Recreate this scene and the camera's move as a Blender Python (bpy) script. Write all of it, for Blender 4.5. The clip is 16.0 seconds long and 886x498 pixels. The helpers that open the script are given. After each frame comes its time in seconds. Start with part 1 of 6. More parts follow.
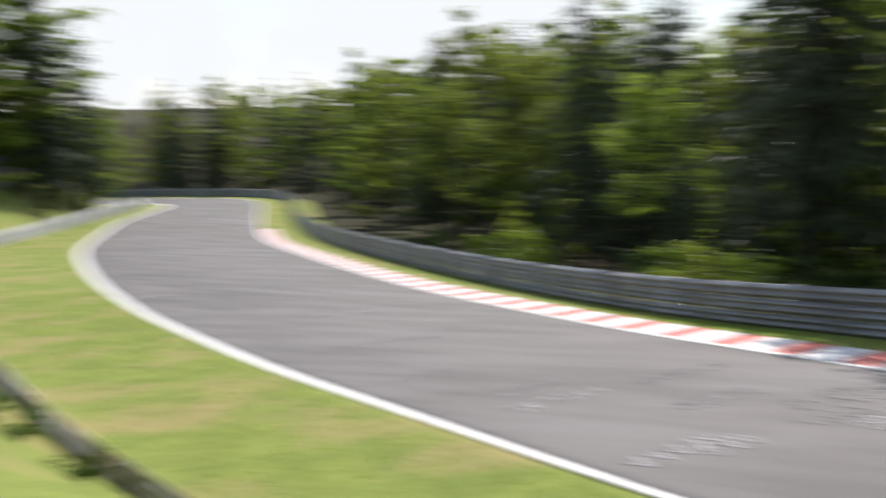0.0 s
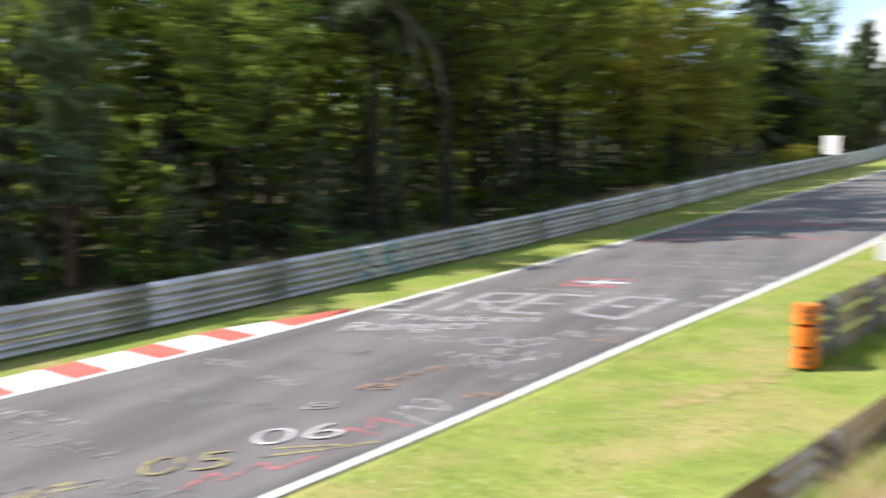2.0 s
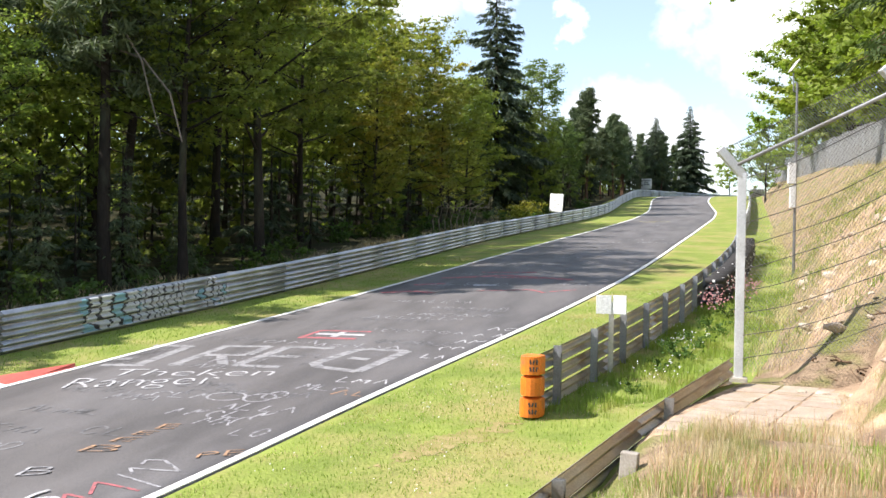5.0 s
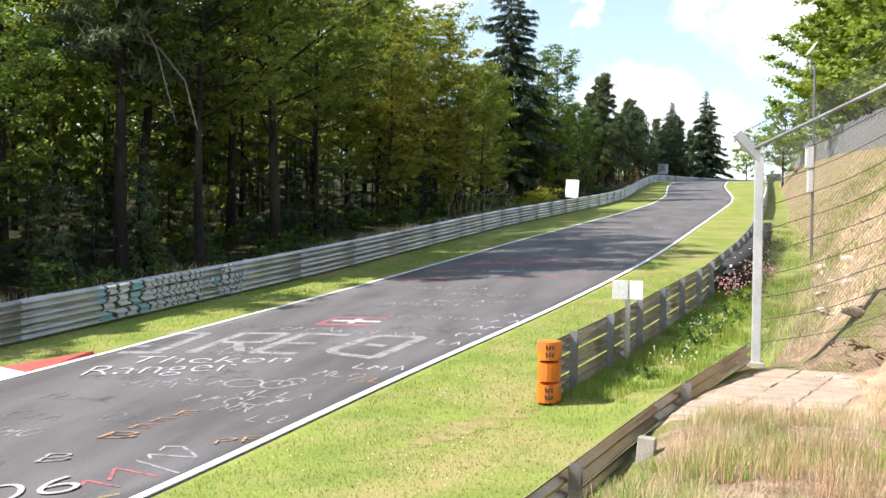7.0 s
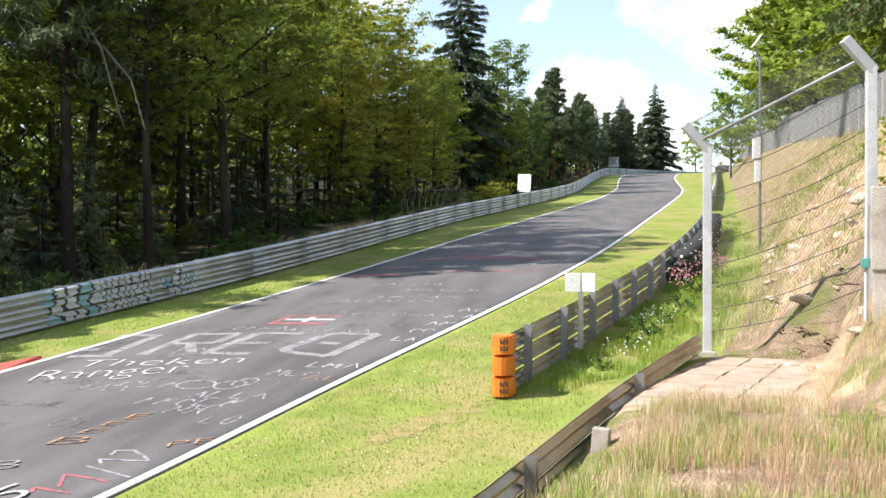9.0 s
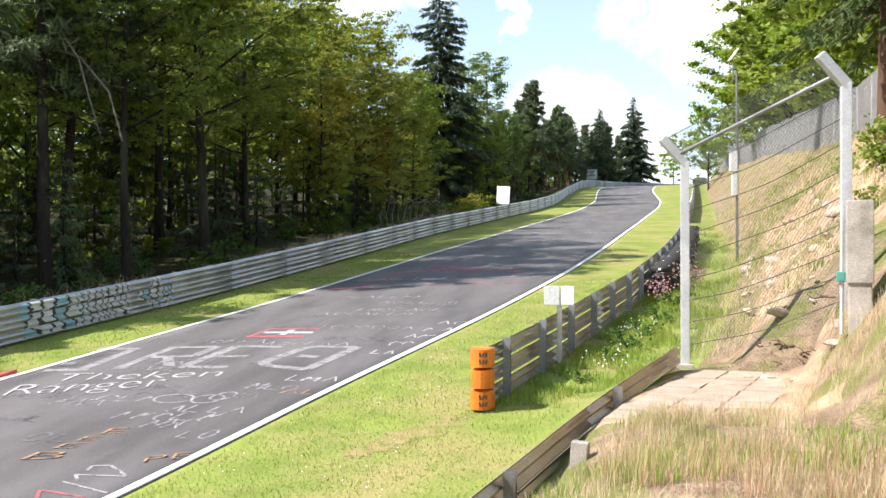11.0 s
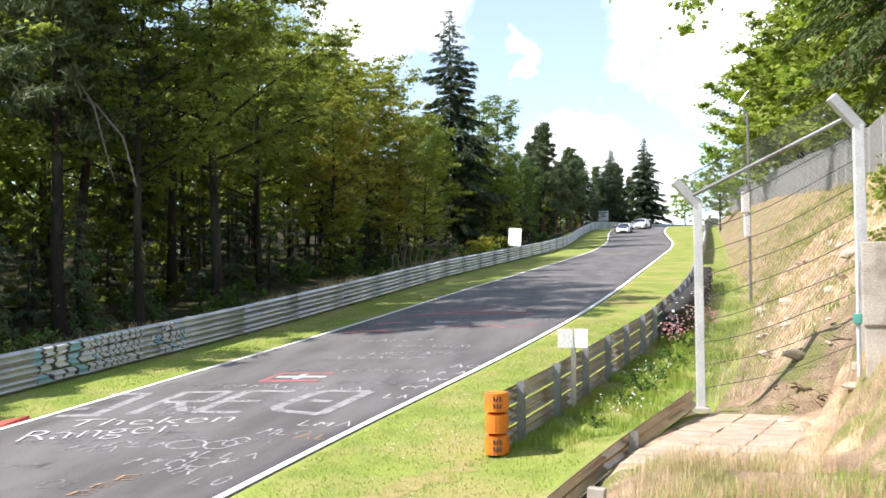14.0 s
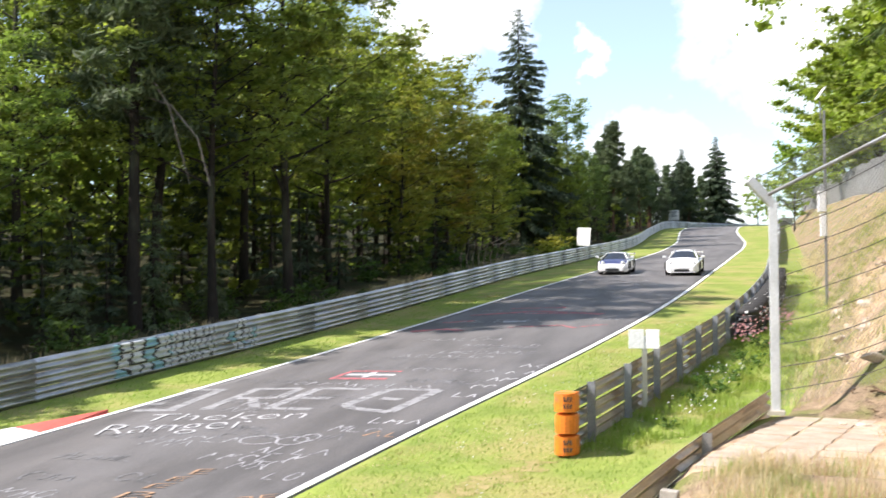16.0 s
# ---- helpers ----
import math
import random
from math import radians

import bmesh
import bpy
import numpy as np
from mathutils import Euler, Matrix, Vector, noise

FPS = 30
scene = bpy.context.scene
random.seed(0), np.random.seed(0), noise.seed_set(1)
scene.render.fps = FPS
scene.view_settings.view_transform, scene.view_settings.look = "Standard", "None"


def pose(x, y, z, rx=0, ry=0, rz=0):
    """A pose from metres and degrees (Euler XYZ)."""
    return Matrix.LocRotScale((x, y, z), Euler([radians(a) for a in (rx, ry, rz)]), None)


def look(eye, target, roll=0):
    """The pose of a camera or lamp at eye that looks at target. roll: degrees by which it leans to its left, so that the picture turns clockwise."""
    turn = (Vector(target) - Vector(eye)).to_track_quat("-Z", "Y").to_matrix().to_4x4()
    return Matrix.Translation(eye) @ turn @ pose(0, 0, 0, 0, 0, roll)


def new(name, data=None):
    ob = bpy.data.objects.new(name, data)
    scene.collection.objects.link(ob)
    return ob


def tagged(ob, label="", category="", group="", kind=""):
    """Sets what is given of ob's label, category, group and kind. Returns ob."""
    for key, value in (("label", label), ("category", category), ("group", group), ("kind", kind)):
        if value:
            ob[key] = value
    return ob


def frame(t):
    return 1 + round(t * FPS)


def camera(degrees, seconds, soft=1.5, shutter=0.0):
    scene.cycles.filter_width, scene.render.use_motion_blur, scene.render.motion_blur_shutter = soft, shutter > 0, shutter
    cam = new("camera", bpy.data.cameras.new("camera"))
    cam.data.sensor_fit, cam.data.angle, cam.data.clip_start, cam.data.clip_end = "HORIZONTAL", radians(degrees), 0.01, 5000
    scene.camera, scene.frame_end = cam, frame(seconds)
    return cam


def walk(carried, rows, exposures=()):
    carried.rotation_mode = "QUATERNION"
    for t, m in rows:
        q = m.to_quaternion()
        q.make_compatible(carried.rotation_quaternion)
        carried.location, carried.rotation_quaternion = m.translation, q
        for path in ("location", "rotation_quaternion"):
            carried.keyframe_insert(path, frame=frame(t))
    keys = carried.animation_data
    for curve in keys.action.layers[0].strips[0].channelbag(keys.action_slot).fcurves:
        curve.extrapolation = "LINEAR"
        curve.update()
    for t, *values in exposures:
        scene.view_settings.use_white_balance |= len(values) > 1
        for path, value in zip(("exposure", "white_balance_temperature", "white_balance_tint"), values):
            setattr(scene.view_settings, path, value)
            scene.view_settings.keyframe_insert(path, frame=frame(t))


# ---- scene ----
cam = camera(46.6, 16.0, shutter=0.75)
EYE = 4.1
TURN = 116.5
ROWS = [  # seconds, x, y, z of the hand-held eye, yaw, pitch, roll
    (0.0, 0, 0, 0, 9.19, -8.09, 0.9),
    (0.3, 0, 0, 0, -6.39, -8.37, -0.5),
    (0.5, 0, 0, 0, -17.3, -7.62, -0.25),
    (0.7, 0, 0, 0, -27.67, -6.1, -0.36),
    (0.9, 0, 0, 0, -37.32, -6.5, -0.7),
    (1.1, 0, 0, 0, -48.58, -5.83, -1.85),
    (1.3, 0, 0, 0, -60.76, -4.61, -2.5),
    (1.5, 0, 0, 0, -71.7, -3.35, -1.6),
    (1.6, 0, 0, 0, -75.77, -3.15, -1.15),
    (2.0, -0.011, -0.088, -0.034, -89.02, -2.75, -0.32),
    (2.5, -0.003, -0.036, 0.002, -98.51, -2.59, -0.24),
    (3.0, 0.009, -0.022, 0.008, -102.08, -0.15, -1.06),
    (3.5, 0.017, -0.006, 0.016, -103.11, 0.22, -1.20),
    (4.0, 0.010, -0.020, 0.018, -103.75, 0.61, -1.21),
    (6.5, -0.000, -0.004, 0.003, -102.50, -0.54, -1.07),
    (7.0, -0.000, -0.000, 0.000, -102.50, -0.53, -0.90),
    (7.5, 0.002, 0.003, 0.004, -103.16, -0.35, -0.52),
    (8.0, 0.015, 0.031, -0.005, -103.65, -0.37, -0.02),
    (8.5, 0.009, 0.040, 0.001, -104.54, -0.58, 0.09),
    (9.0, 0.016, 0.051, -0.012, -105.07, -0.72, 0.16),
    (11.5, 0.020, 0.036, 0.016, -106.44, 0.28, 0.24),
    (12.0, 0.031, 0.042, 0.013, -106.53, 0.67, 0.43),
    (12.5, 0.029, 0.042, 0.017, -106.83, 0.85, 0.16),
    (13.0, 0.024, 0.043, 0.021, -107.05, 0.66, 0.32),
    (13.5, 0.008, 0.048, 0.046, -106.97, 2.03, -0.00),
    (14.0, -0.006, 0.048, 0.041, -105.58, 2.27, 0.44),
    (14.5, -0.005, 0.047, 0.040, -105.07, 1.64, 0.43),
    (15.0, -0.017, 0.060, 0.045, -104.47, 2.42, -0.05),
    (15.5, -0.019, 0.043, 0.039, -103.67, 2.78, 0.04),
    (16.0, -0.045, 0.027, 0.038, -101.83, 2.25, 0.12),
]
walk(cam, [(t, pose(x, y, EYE + z, 90 + pitch, roll, yaw + TURN)) for t, x, y, z, yaw, pitch, roll in ROWS],
     exposures=[(0.0, 0.32), (0.5, -0.1), (1.2, 0.05), (1.5, 0.74), (1.8, 0.95), (2.2, 1.05), (9.0, 1.07), (16.0, 1.17)])

# ---- sky and sun ----
SUN_FROM = Vector((-0.92, -0.39, 1.03)).normalized()
world = bpy.data.worlds.new("sky")
scene.world = world
world.use_nodes = True
wn, wl = world.node_tree.nodes, world.node_tree.links
wn.clear()
w_out = wn.new("ShaderNodeOutputWorld")
w_bg = wn.new("ShaderNodeBackground")
w_sky = wn.new("ShaderNodeTexSky")
w_sky.sky_type = "NISHITA"
w_sky.sun_disc = False
w_sky.sun_elevation = math.asin(SUN_FROM.z)
w_sky.sun_rotation = math.atan2(SUN_FROM.x, SUN_FROM.y)
w_sky.air_density, w_sky.dust_density, w_sky.ozone_density = 1.0, 0.3, 1.3
w_tc = wn.new("ShaderNodeTexCoord")
w_map = wn.new("ShaderNodeMapping")
w_map.inputs["Scale"].default_value = (1.0, 1.0, 2.2)
w_map.inputs["Location"].default_value = (0.37, 0.1, 0.62)
w_noise = wn.new("ShaderNodeTexNoise")
w_noise.inputs["Scale"].default_value = 2.6
w_noise.inputs["Detail"].default_value = 7
w_noise.inputs["Roughness"].default_value = 0.52
w_ramp = wn.new("ShaderNodeValToRGB")
w_ramp.color_ramp.elements[0].position, w_ramp.color_ramp.elements[1].position = 0.56, 0.68
w_ramp.color_ramp.elements[0].color = (0.16, 0.16, 0.16, 1)
w_mix = wn.new("ShaderNodeMix")
w_mix.data_type = "RGBA"
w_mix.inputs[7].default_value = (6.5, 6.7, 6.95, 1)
wl.new(w_tc.outputs["Generated"], w_map.inputs["Vector"])
wl.new(w_map.outputs["Vector"], w_noise.inputs["Vector"])
wl.new(w_noise.outputs["Fac"], w_ramp.inputs["Fac"])
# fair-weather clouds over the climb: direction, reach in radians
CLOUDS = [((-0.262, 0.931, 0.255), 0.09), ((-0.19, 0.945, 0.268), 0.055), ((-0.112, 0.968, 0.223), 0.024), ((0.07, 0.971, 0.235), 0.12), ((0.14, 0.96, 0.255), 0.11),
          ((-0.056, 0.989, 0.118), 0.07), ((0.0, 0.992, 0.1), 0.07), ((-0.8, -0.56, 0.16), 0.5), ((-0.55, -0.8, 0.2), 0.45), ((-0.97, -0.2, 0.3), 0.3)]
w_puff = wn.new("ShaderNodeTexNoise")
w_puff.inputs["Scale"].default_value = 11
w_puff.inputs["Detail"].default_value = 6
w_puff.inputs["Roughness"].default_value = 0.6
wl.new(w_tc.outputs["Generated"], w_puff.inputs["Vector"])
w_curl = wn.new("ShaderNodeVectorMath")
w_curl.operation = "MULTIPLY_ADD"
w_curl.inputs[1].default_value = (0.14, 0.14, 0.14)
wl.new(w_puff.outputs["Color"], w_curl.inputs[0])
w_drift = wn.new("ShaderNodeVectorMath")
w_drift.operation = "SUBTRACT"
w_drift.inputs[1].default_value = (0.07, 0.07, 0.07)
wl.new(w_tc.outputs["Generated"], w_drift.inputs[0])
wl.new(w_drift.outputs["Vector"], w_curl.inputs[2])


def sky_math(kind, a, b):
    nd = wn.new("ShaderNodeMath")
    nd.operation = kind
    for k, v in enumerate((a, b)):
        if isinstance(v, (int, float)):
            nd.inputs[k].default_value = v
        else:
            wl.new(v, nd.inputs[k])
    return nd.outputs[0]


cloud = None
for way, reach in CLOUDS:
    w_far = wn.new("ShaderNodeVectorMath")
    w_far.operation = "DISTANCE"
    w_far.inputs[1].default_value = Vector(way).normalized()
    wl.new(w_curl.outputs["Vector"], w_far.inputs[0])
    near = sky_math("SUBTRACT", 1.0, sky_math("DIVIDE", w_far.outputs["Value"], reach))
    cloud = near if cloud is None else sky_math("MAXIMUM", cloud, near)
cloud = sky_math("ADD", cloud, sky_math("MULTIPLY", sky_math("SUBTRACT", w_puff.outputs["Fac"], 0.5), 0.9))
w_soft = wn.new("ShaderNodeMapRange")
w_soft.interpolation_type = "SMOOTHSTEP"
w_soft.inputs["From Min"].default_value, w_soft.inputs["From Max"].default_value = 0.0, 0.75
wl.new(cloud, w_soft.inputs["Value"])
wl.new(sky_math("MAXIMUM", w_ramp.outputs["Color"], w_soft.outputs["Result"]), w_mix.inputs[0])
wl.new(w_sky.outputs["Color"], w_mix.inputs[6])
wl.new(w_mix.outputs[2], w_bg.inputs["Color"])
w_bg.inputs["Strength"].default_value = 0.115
wl.new(w_bg.outputs["Background"], w_out.inputs["Surface"])

sun = new("sun", bpy.data.lights.new("sun", "SUN"))
sun.data.energy, sun.data.angle, sun.data.color = 4.65, radians(0.53), (1.0, 0.915, 0.86)
sun.matrix_world = look(SUN_FROM * 200, (0, 0, 0))

# ---- materials ----
def mat(name, col, col2=None, rough=0.6, metal=0.0, scale=4.0, fine=40.0, bump=0.15, lo=0.35, hi=0.65, col3=None,
        lo3=0.55, hi3=0.7, scale3=1.2, rnd=0.0, spec=0.5, trans=0.0, stretch=(1, 1, 1), dist=0.02):
    """A surface in two tones with grain: large noise mixes col and col2, col3 lies in patches, fine noise gives the relief."""
    m = bpy.data.materials.new(name)
    m.use_nodes = True
    n, l = m.node_tree.nodes, m.node_tree.links
    p = n["Principled BSDF"]
    p.inputs["Roughness"].default_value = rough
    p.inputs["Metallic"].default_value = metal
    p.inputs["Specular IOR Level"].default_value = spec
    tc = n.new("ShaderNodeNewGeometry")
    mp = n.new("ShaderNodeMapping")
    mp.inputs["Scale"].default_value = stretch
    l.new(tc.outputs["Position"], mp.inputs["Vector"])

    def nz(s, d=5):
        t = n.new("ShaderNodeTexNoise")
        t.inputs["Scale"].default_value = s
        t.inputs["Detail"].default_value = d
        l.new(mp.outputs["Vector"], t.inputs["Vector"])
        return t.outputs["Fac"]

    def ramp(fac, a, b):
        r = n.new("ShaderNodeMapRange")
        r.inputs["From Min"].default_value, r.inputs["From Max"].default_value = a, b
        l.new(fac, r.inputs["Value"])
        return r.outputs["Result"]

    def mix(fac, a, b, kind="MIX"):
        x = n.new("ShaderNodeMix")
        x.data_type, x.blend_type = "RGBA", kind
        for sock, v in ((x.inputs[0], fac), (x.inputs[6], a), (x.inputs[7], b)):
            if isinstance(v, tuple):
                sock.default_value = (*v, 1)
            elif isinstance(v, float):
                sock.default_value = v
            else:
                l.new(v, sock)
        return x.outputs[2]

    c = mix(ramp(nz(scale), lo, hi), col, col2 or tuple(v * 0.75 for v in col))
    if col3:
        c = mix(ramp(nz(scale3, 7), lo3, hi3), c, col3)
    fine_fac = nz(fine, 3)
    c = mix(ramp(fine_fac, 0.25, 0.75), mix(1.0, c, (0.78, 0.78, 0.78), "MULTIPLY"), mix(1.0, c, (1.2, 1.2, 1.2), "MULTIPLY"))
    if rnd:
        oi = n.new("ShaderNodeObjectInfo")
        ge = n.new("ShaderNodeNewGeometry")
        ad = n.new("ShaderNodeMath")
        ad.operation = "ADD"
        l.new(oi.outputs["Random"], ad.inputs[0])
        l.new(ge.outputs["Random Per Island"], ad.inputs[1])
        hs = n.new("ShaderNodeHueSaturation")
        l.new(ramp_to(n, l, oi.outputs["Random"], 0.5 - 0.022 * rnd, 0.5 + 0.02 * rnd), hs.inputs["Hue"])
        l.new(ramp_to(n, l, ad.outputs["Value"], 1 - 0.45 * rnd, 1 + 0.45 * rnd, 0, 2), hs.inputs["Value"])
        l.new(c, hs.inputs["Color"])
        c = hs.outputs["Color"]
    l.new(c, p.inputs["Base Color"])
    if bump:
        b = n.new("ShaderNodeBump")
        b.inputs["Strength"].default_value = bump
        b.inputs["Distance"].default_value = dist
        l.new(fine_fac, b.inputs["Height"])
        l.new(b.outputs["Normal"], p.inputs["Normal"])
    if trans:
        tr = n.new("ShaderNodeBsdfTranslucent")
        l.new(mix(1.0, c, (1.35, 1.55, 0.75), "MULTIPLY"), tr.inputs["Color"])
        ms = n.new("ShaderNodeMixShader")
        ms.inputs[0].default_value = trans
        l.new(p.outputs["BSDF"], ms.inputs[1])
        l.new(tr.outputs["BSDF"], ms.inputs[2])
        l.new(ms.outputs["Shader"], n["Material Output"].inputs["Surface"])
    return m


def ramp_to(n, l, fac, a, b, f0=0, f1=1):
    r = n.new("ShaderNodeMapRange")
    r.inputs["From Min"].default_value, r.inputs["From Max"].default_value = f0, f1
    r.inputs["To Min"].default_value, r.inputs["To Max"].default_value = a, b
    l.new(fac, r.inputs["Value"])
    return r.outputs["Result"]


M = dict(
    asphalt=mat("asphalt", (0.138, 0.131, 0.128), (0.09, 0.086, 0.085), 0.7, scale=1.1, fine=90, bump=0.25, col3=(0.155, 0.15, 0.15), scale3=0.7, lo3=0.5, hi3=0.72, spec=0.35, stretch=(1, 0.22, 1)),
    line=mat("line_paint", (0.8, 0.8, 0.78), (0.68, 0.68, 0.66), 0.6, scale=3, fine=60, bump=0.1, col3=(0.4, 0.4, 0.4), lo3=0.62, hi3=0.78, scale3=5),
    chalk=mat("faded_white_paint", (0.34, 0.34, 0.35), (0.24, 0.24, 0.25), 0.8, scale=5, fine=30, bump=0.1, col3=(0.12, 0.12, 0.125), lo3=0.52, hi3=0.62, scale3=9),
    chalk_bright=mat("white_road_paint", (0.5, 0.5, 0.51), (0.36, 0.36, 0.37), 0.8, scale=5, fine=30, bump=0.1, col3=(0.2, 0.2, 0.2), lo3=0.58, hi3=0.68, scale3=11),
    chalk_faint=mat("worn_grey_paint", (0.2, 0.2, 0.205), (0.14, 0.14, 0.145), 0.8, scale=4, fine=30, bump=0.1, col3=(0.09, 0.09, 0.092), lo3=0.48, hi3=0.6, scale3=6),
    chalk_grey=mat("faded_grey_white_paint", (0.3, 0.3, 0.305), (0.22, 0.22, 0.225), 0.8, scale=3, fine=40, bump=0.1, col3=(0.15, 0.15, 0.152), lo3=0.5, hi3=0.64, scale3=5),
    chalk_red=mat("red_road_paint", (0.42, 0.12, 0.13), (0.3, 0.1, 0.11), 0.8, scale=5, fine=30, bump=0.1, col3=(0.12, 0.1, 0.1), lo3=0.52, hi3=0.62, scale3=8),
    chalk_orange=mat("orange_road_paint", (0.42, 0.25, 0.14), (0.27, 0.18, 0.12), 0.8, scale=5, fine=30, bump=0.1, col3=(0.1, 0.09, 0.085), lo3=0.5, hi3=0.6, scale3=8),
    chalk_yellow=mat("yellow_road_paint", (0.33, 0.29, 0.1), (0.22, 0.2, 0.1), 0.8, scale=5, fine=30, bump=0.1, col3=(0.12, 0.11, 0.1), lo3=0.5, hi3=0.6, scale3=8),
    kerb_red=mat("kerb_red", (0.55, 0.1, 0.08), (0.45, 0.12, 0.09), 0.7, scale=4, fine=50, col3=(0.3, 0.13, 0.1), lo3=0.6, hi3=0.75),
    kerb_white=mat("kerb_white", (0.75, 0.75, 0.74), (0.62, 0.62, 0.62), 0.7, scale=4, fine=50, col3=(0.4, 0.38, 0.36), lo3=0.62, hi3=0.78),
    ground=mat("turf", (0.235, 0.285, 0.065), (0.175, 0.225, 0.05), 0.95, scale=1.3, fine=25, bump=0.6, col3=(0.31, 0.275, 0.11), scale3=0.5, lo3=0.48, hi3=0.66, spec=0.15, dist=0.05),
    worn=mat("worn_turf", (0.33, 0.27, 0.13), (0.24, 0.22, 0.08), 0.95, scale=5, fine=40, bump=0.5, col3=(0.2, 0.22, 0.05), scale3=6, spec=0.1),
    dry=mat("dry_bank", (0.4, 0.3, 0.2), (0.23, 0.165, 0.11), 0.95, scale=2.6, fine=26, bump=1.0, col3=(0.2, 0.21, 0.07), scale3=0.9, lo3=0.48, hi3=0.6, spec=0.15, dist=0.08),
    # litter colour lowered further to stand in for shade under the trees
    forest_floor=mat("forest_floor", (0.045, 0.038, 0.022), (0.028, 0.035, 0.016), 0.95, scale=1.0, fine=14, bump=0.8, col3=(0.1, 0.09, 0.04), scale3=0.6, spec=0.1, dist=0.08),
    steel=mat("galvanised_steel", (0.5, 0.52, 0.55), (0.4, 0.42, 0.455), 0.34, 0.85, scale=1.2, fine=30, bump=0.04, col3=(0.3, 0.29, 0.27), scale3=0.8, lo3=0.55, hi3=0.75, rnd=0.25),
    steel_old=mat("weathered_steel", (0.5, 0.5, 0.49), (0.38, 0.37, 0.36), 0.36, 0.85, scale=2, fine=35, bump=0.06, col3=(0.3, 0.22, 0.14), scale3=1.3, lo3=0.56, hi3=0.72, rnd=0.3),
    # weathered steel with the shade of sunless faces put into its darker colour
    steel_dark=mat("dark_weathered_beams", (0.33, 0.34, 0.355), (0.235, 0.24, 0.255), 0.5, 0.7, scale=1.2, fine=30, bump=0.05, col3=(0.2, 0.19, 0.18), scale3=0.9, lo3=0.5, hi3=0.7, rnd=0.3),
    steel_rust=mat("rust_browned_steel", (0.52, 0.45, 0.37), (0.42, 0.34, 0.26), 0.36, 0.75, scale=1.2, fine=35, bump=0.03, col3=(0.56, 0.53, 0.48), scale3=0.8, lo3=0.5, hi3=0.7, rnd=0.2),
    root=mat("dark_roots", (0.2, 0.135, 0.085), (0.12, 0.08, 0.05), 0.95, scale=6, fine=40, bump=0.4),
    wire=mat("galvanised_wire", (0.26, 0.265, 0.27), (0.19, 0.195, 0.2), 0.45, 0.6, bump=0),
    wire_pale=mat("pale_fence_wire", (0.5, 0.51, 0.52), (0.42, 0.43, 0.44), 0.5, 0.4, bump=0),
    wire_dark=mat("dark_wire", (0.12, 0.11, 0.1), (0.07, 0.065, 0.06), 0.6, 0.4, bump=0),
    post_white=mat("pale_galvanised_post", (0.62, 0.63, 0.64), (0.5, 0.51, 0.52), 0.5, 0.35, scale=3, fine=60, bump=0.1),
    orange=mat("orange_plastic", (0.75, 0.2, 0.015), (0.6, 0.15, 0.012), 0.5, scale=3, fine=40, bump=0.08, col3=(0.35, 0.14, 0.05), scale3=4, lo3=0.58, hi3=0.75),
    black=mat("black_rubber", (0.02, 0.02, 0.021), (0.03, 0.03, 0.03), 0.8, scale=6, fine=60, bump=0.1),
    marker=mat("black_marker", (0.03, 0.025, 0.02), rough=0.7, bump=0),
    concrete=mat("weathered_concrete", (0.42, 0.39, 0.34), (0.32, 0.29, 0.25), 0.9, scale=2.5, fine=45, bump=0.4, col3=(0.2, 0.18, 0.14), scale3=2, lo3=0.52, hi3=0.7),
    slab=mat("sandy_slab", (0.42, 0.345, 0.27), (0.31, 0.25, 0.19), 0.9, scale=2.5, fine=45, bump=0.35, col3=(0.36, 0.29, 0.19), scale3=2.5, rnd=0.3),
    earth=mat("bare_earth", (0.46, 0.34, 0.23), (0.26, 0.18, 0.12), 0.95, scale=2.5, fine=28, bump=0.6, col3=(0.55, 0.45, 0.3), scale3=1.6, spec=0.1, dist=0.05),
    rock=mat("pale_rock", (0.52, 0.45, 0.36), (0.36, 0.29, 0.22), 0.9, scale=3, fine=30, bump=0.6, col3=(0.2, 0.15, 0.1), scale3=3, dist=0.05, rnd=0.3),
    white=mat("white_sheet_metal", (0.78, 0.79, 0.8), (0.7, 0.71, 0.72), 0.45, scale=2, fine=30, bump=0.03),
    sign_grey=mat("grey_print", (0.3, 0.32, 0.35), rough=0.5, bump=0),
    teal=mat("teal_plastic", (0.08, 0.3, 0.25), rough=0.5, bump=0),
    bark=mat("grey_bark", (0.044, 0.036, 0.029), (0.024, 0.021, 0.018), 0.95, scale=2.2, fine=18, bump=0.8, col3=(0.07, 0.075, 0.05), scale3=1.5, stretch=(1, 1, 0.25), dist=0.05, spec=0.15),
    bark_pine=mat("pine_bark", (0.15, 0.09, 0.06), (0.085, 0.055, 0.04), 0.95, scale=2.2, fine=16, bump=0.8, stretch=(1, 1, 0.3), dist=0.05, spec=0.15),
    bark_pale=mat("weathered_limb", (0.2, 0.17, 0.14), (0.13, 0.11, 0.09), 0.9, scale=5, fine=30, bump=0.3),
    dead=mat("dead_wood", (0.3, 0.25, 0.19), (0.2, 0.17, 0.13), 0.9, scale=5, fine=30, bump=0.3),
    beech=mat("beech_leaves", (0.22, 0.25, 0.066), (0.135, 0.17, 0.05), 0.6, scale=0.35, fine=3, bump=0, rnd=0.7, trans=0.56, spec=0.18),
    # beech leaves again, brighter and yellower: sun on the crowns put into the colour
    beech_warm=mat("yellowing_leaves", (0.27, 0.275, 0.06), (0.18, 0.21, 0.05), 0.55, scale=0.35, fine=3, bump=0, rnd=0.6, trans=0.5, spec=0.3, col3=(0.37, 0.3, 0.06), scale3=0.22, lo3=0.52, hi3=0.68),
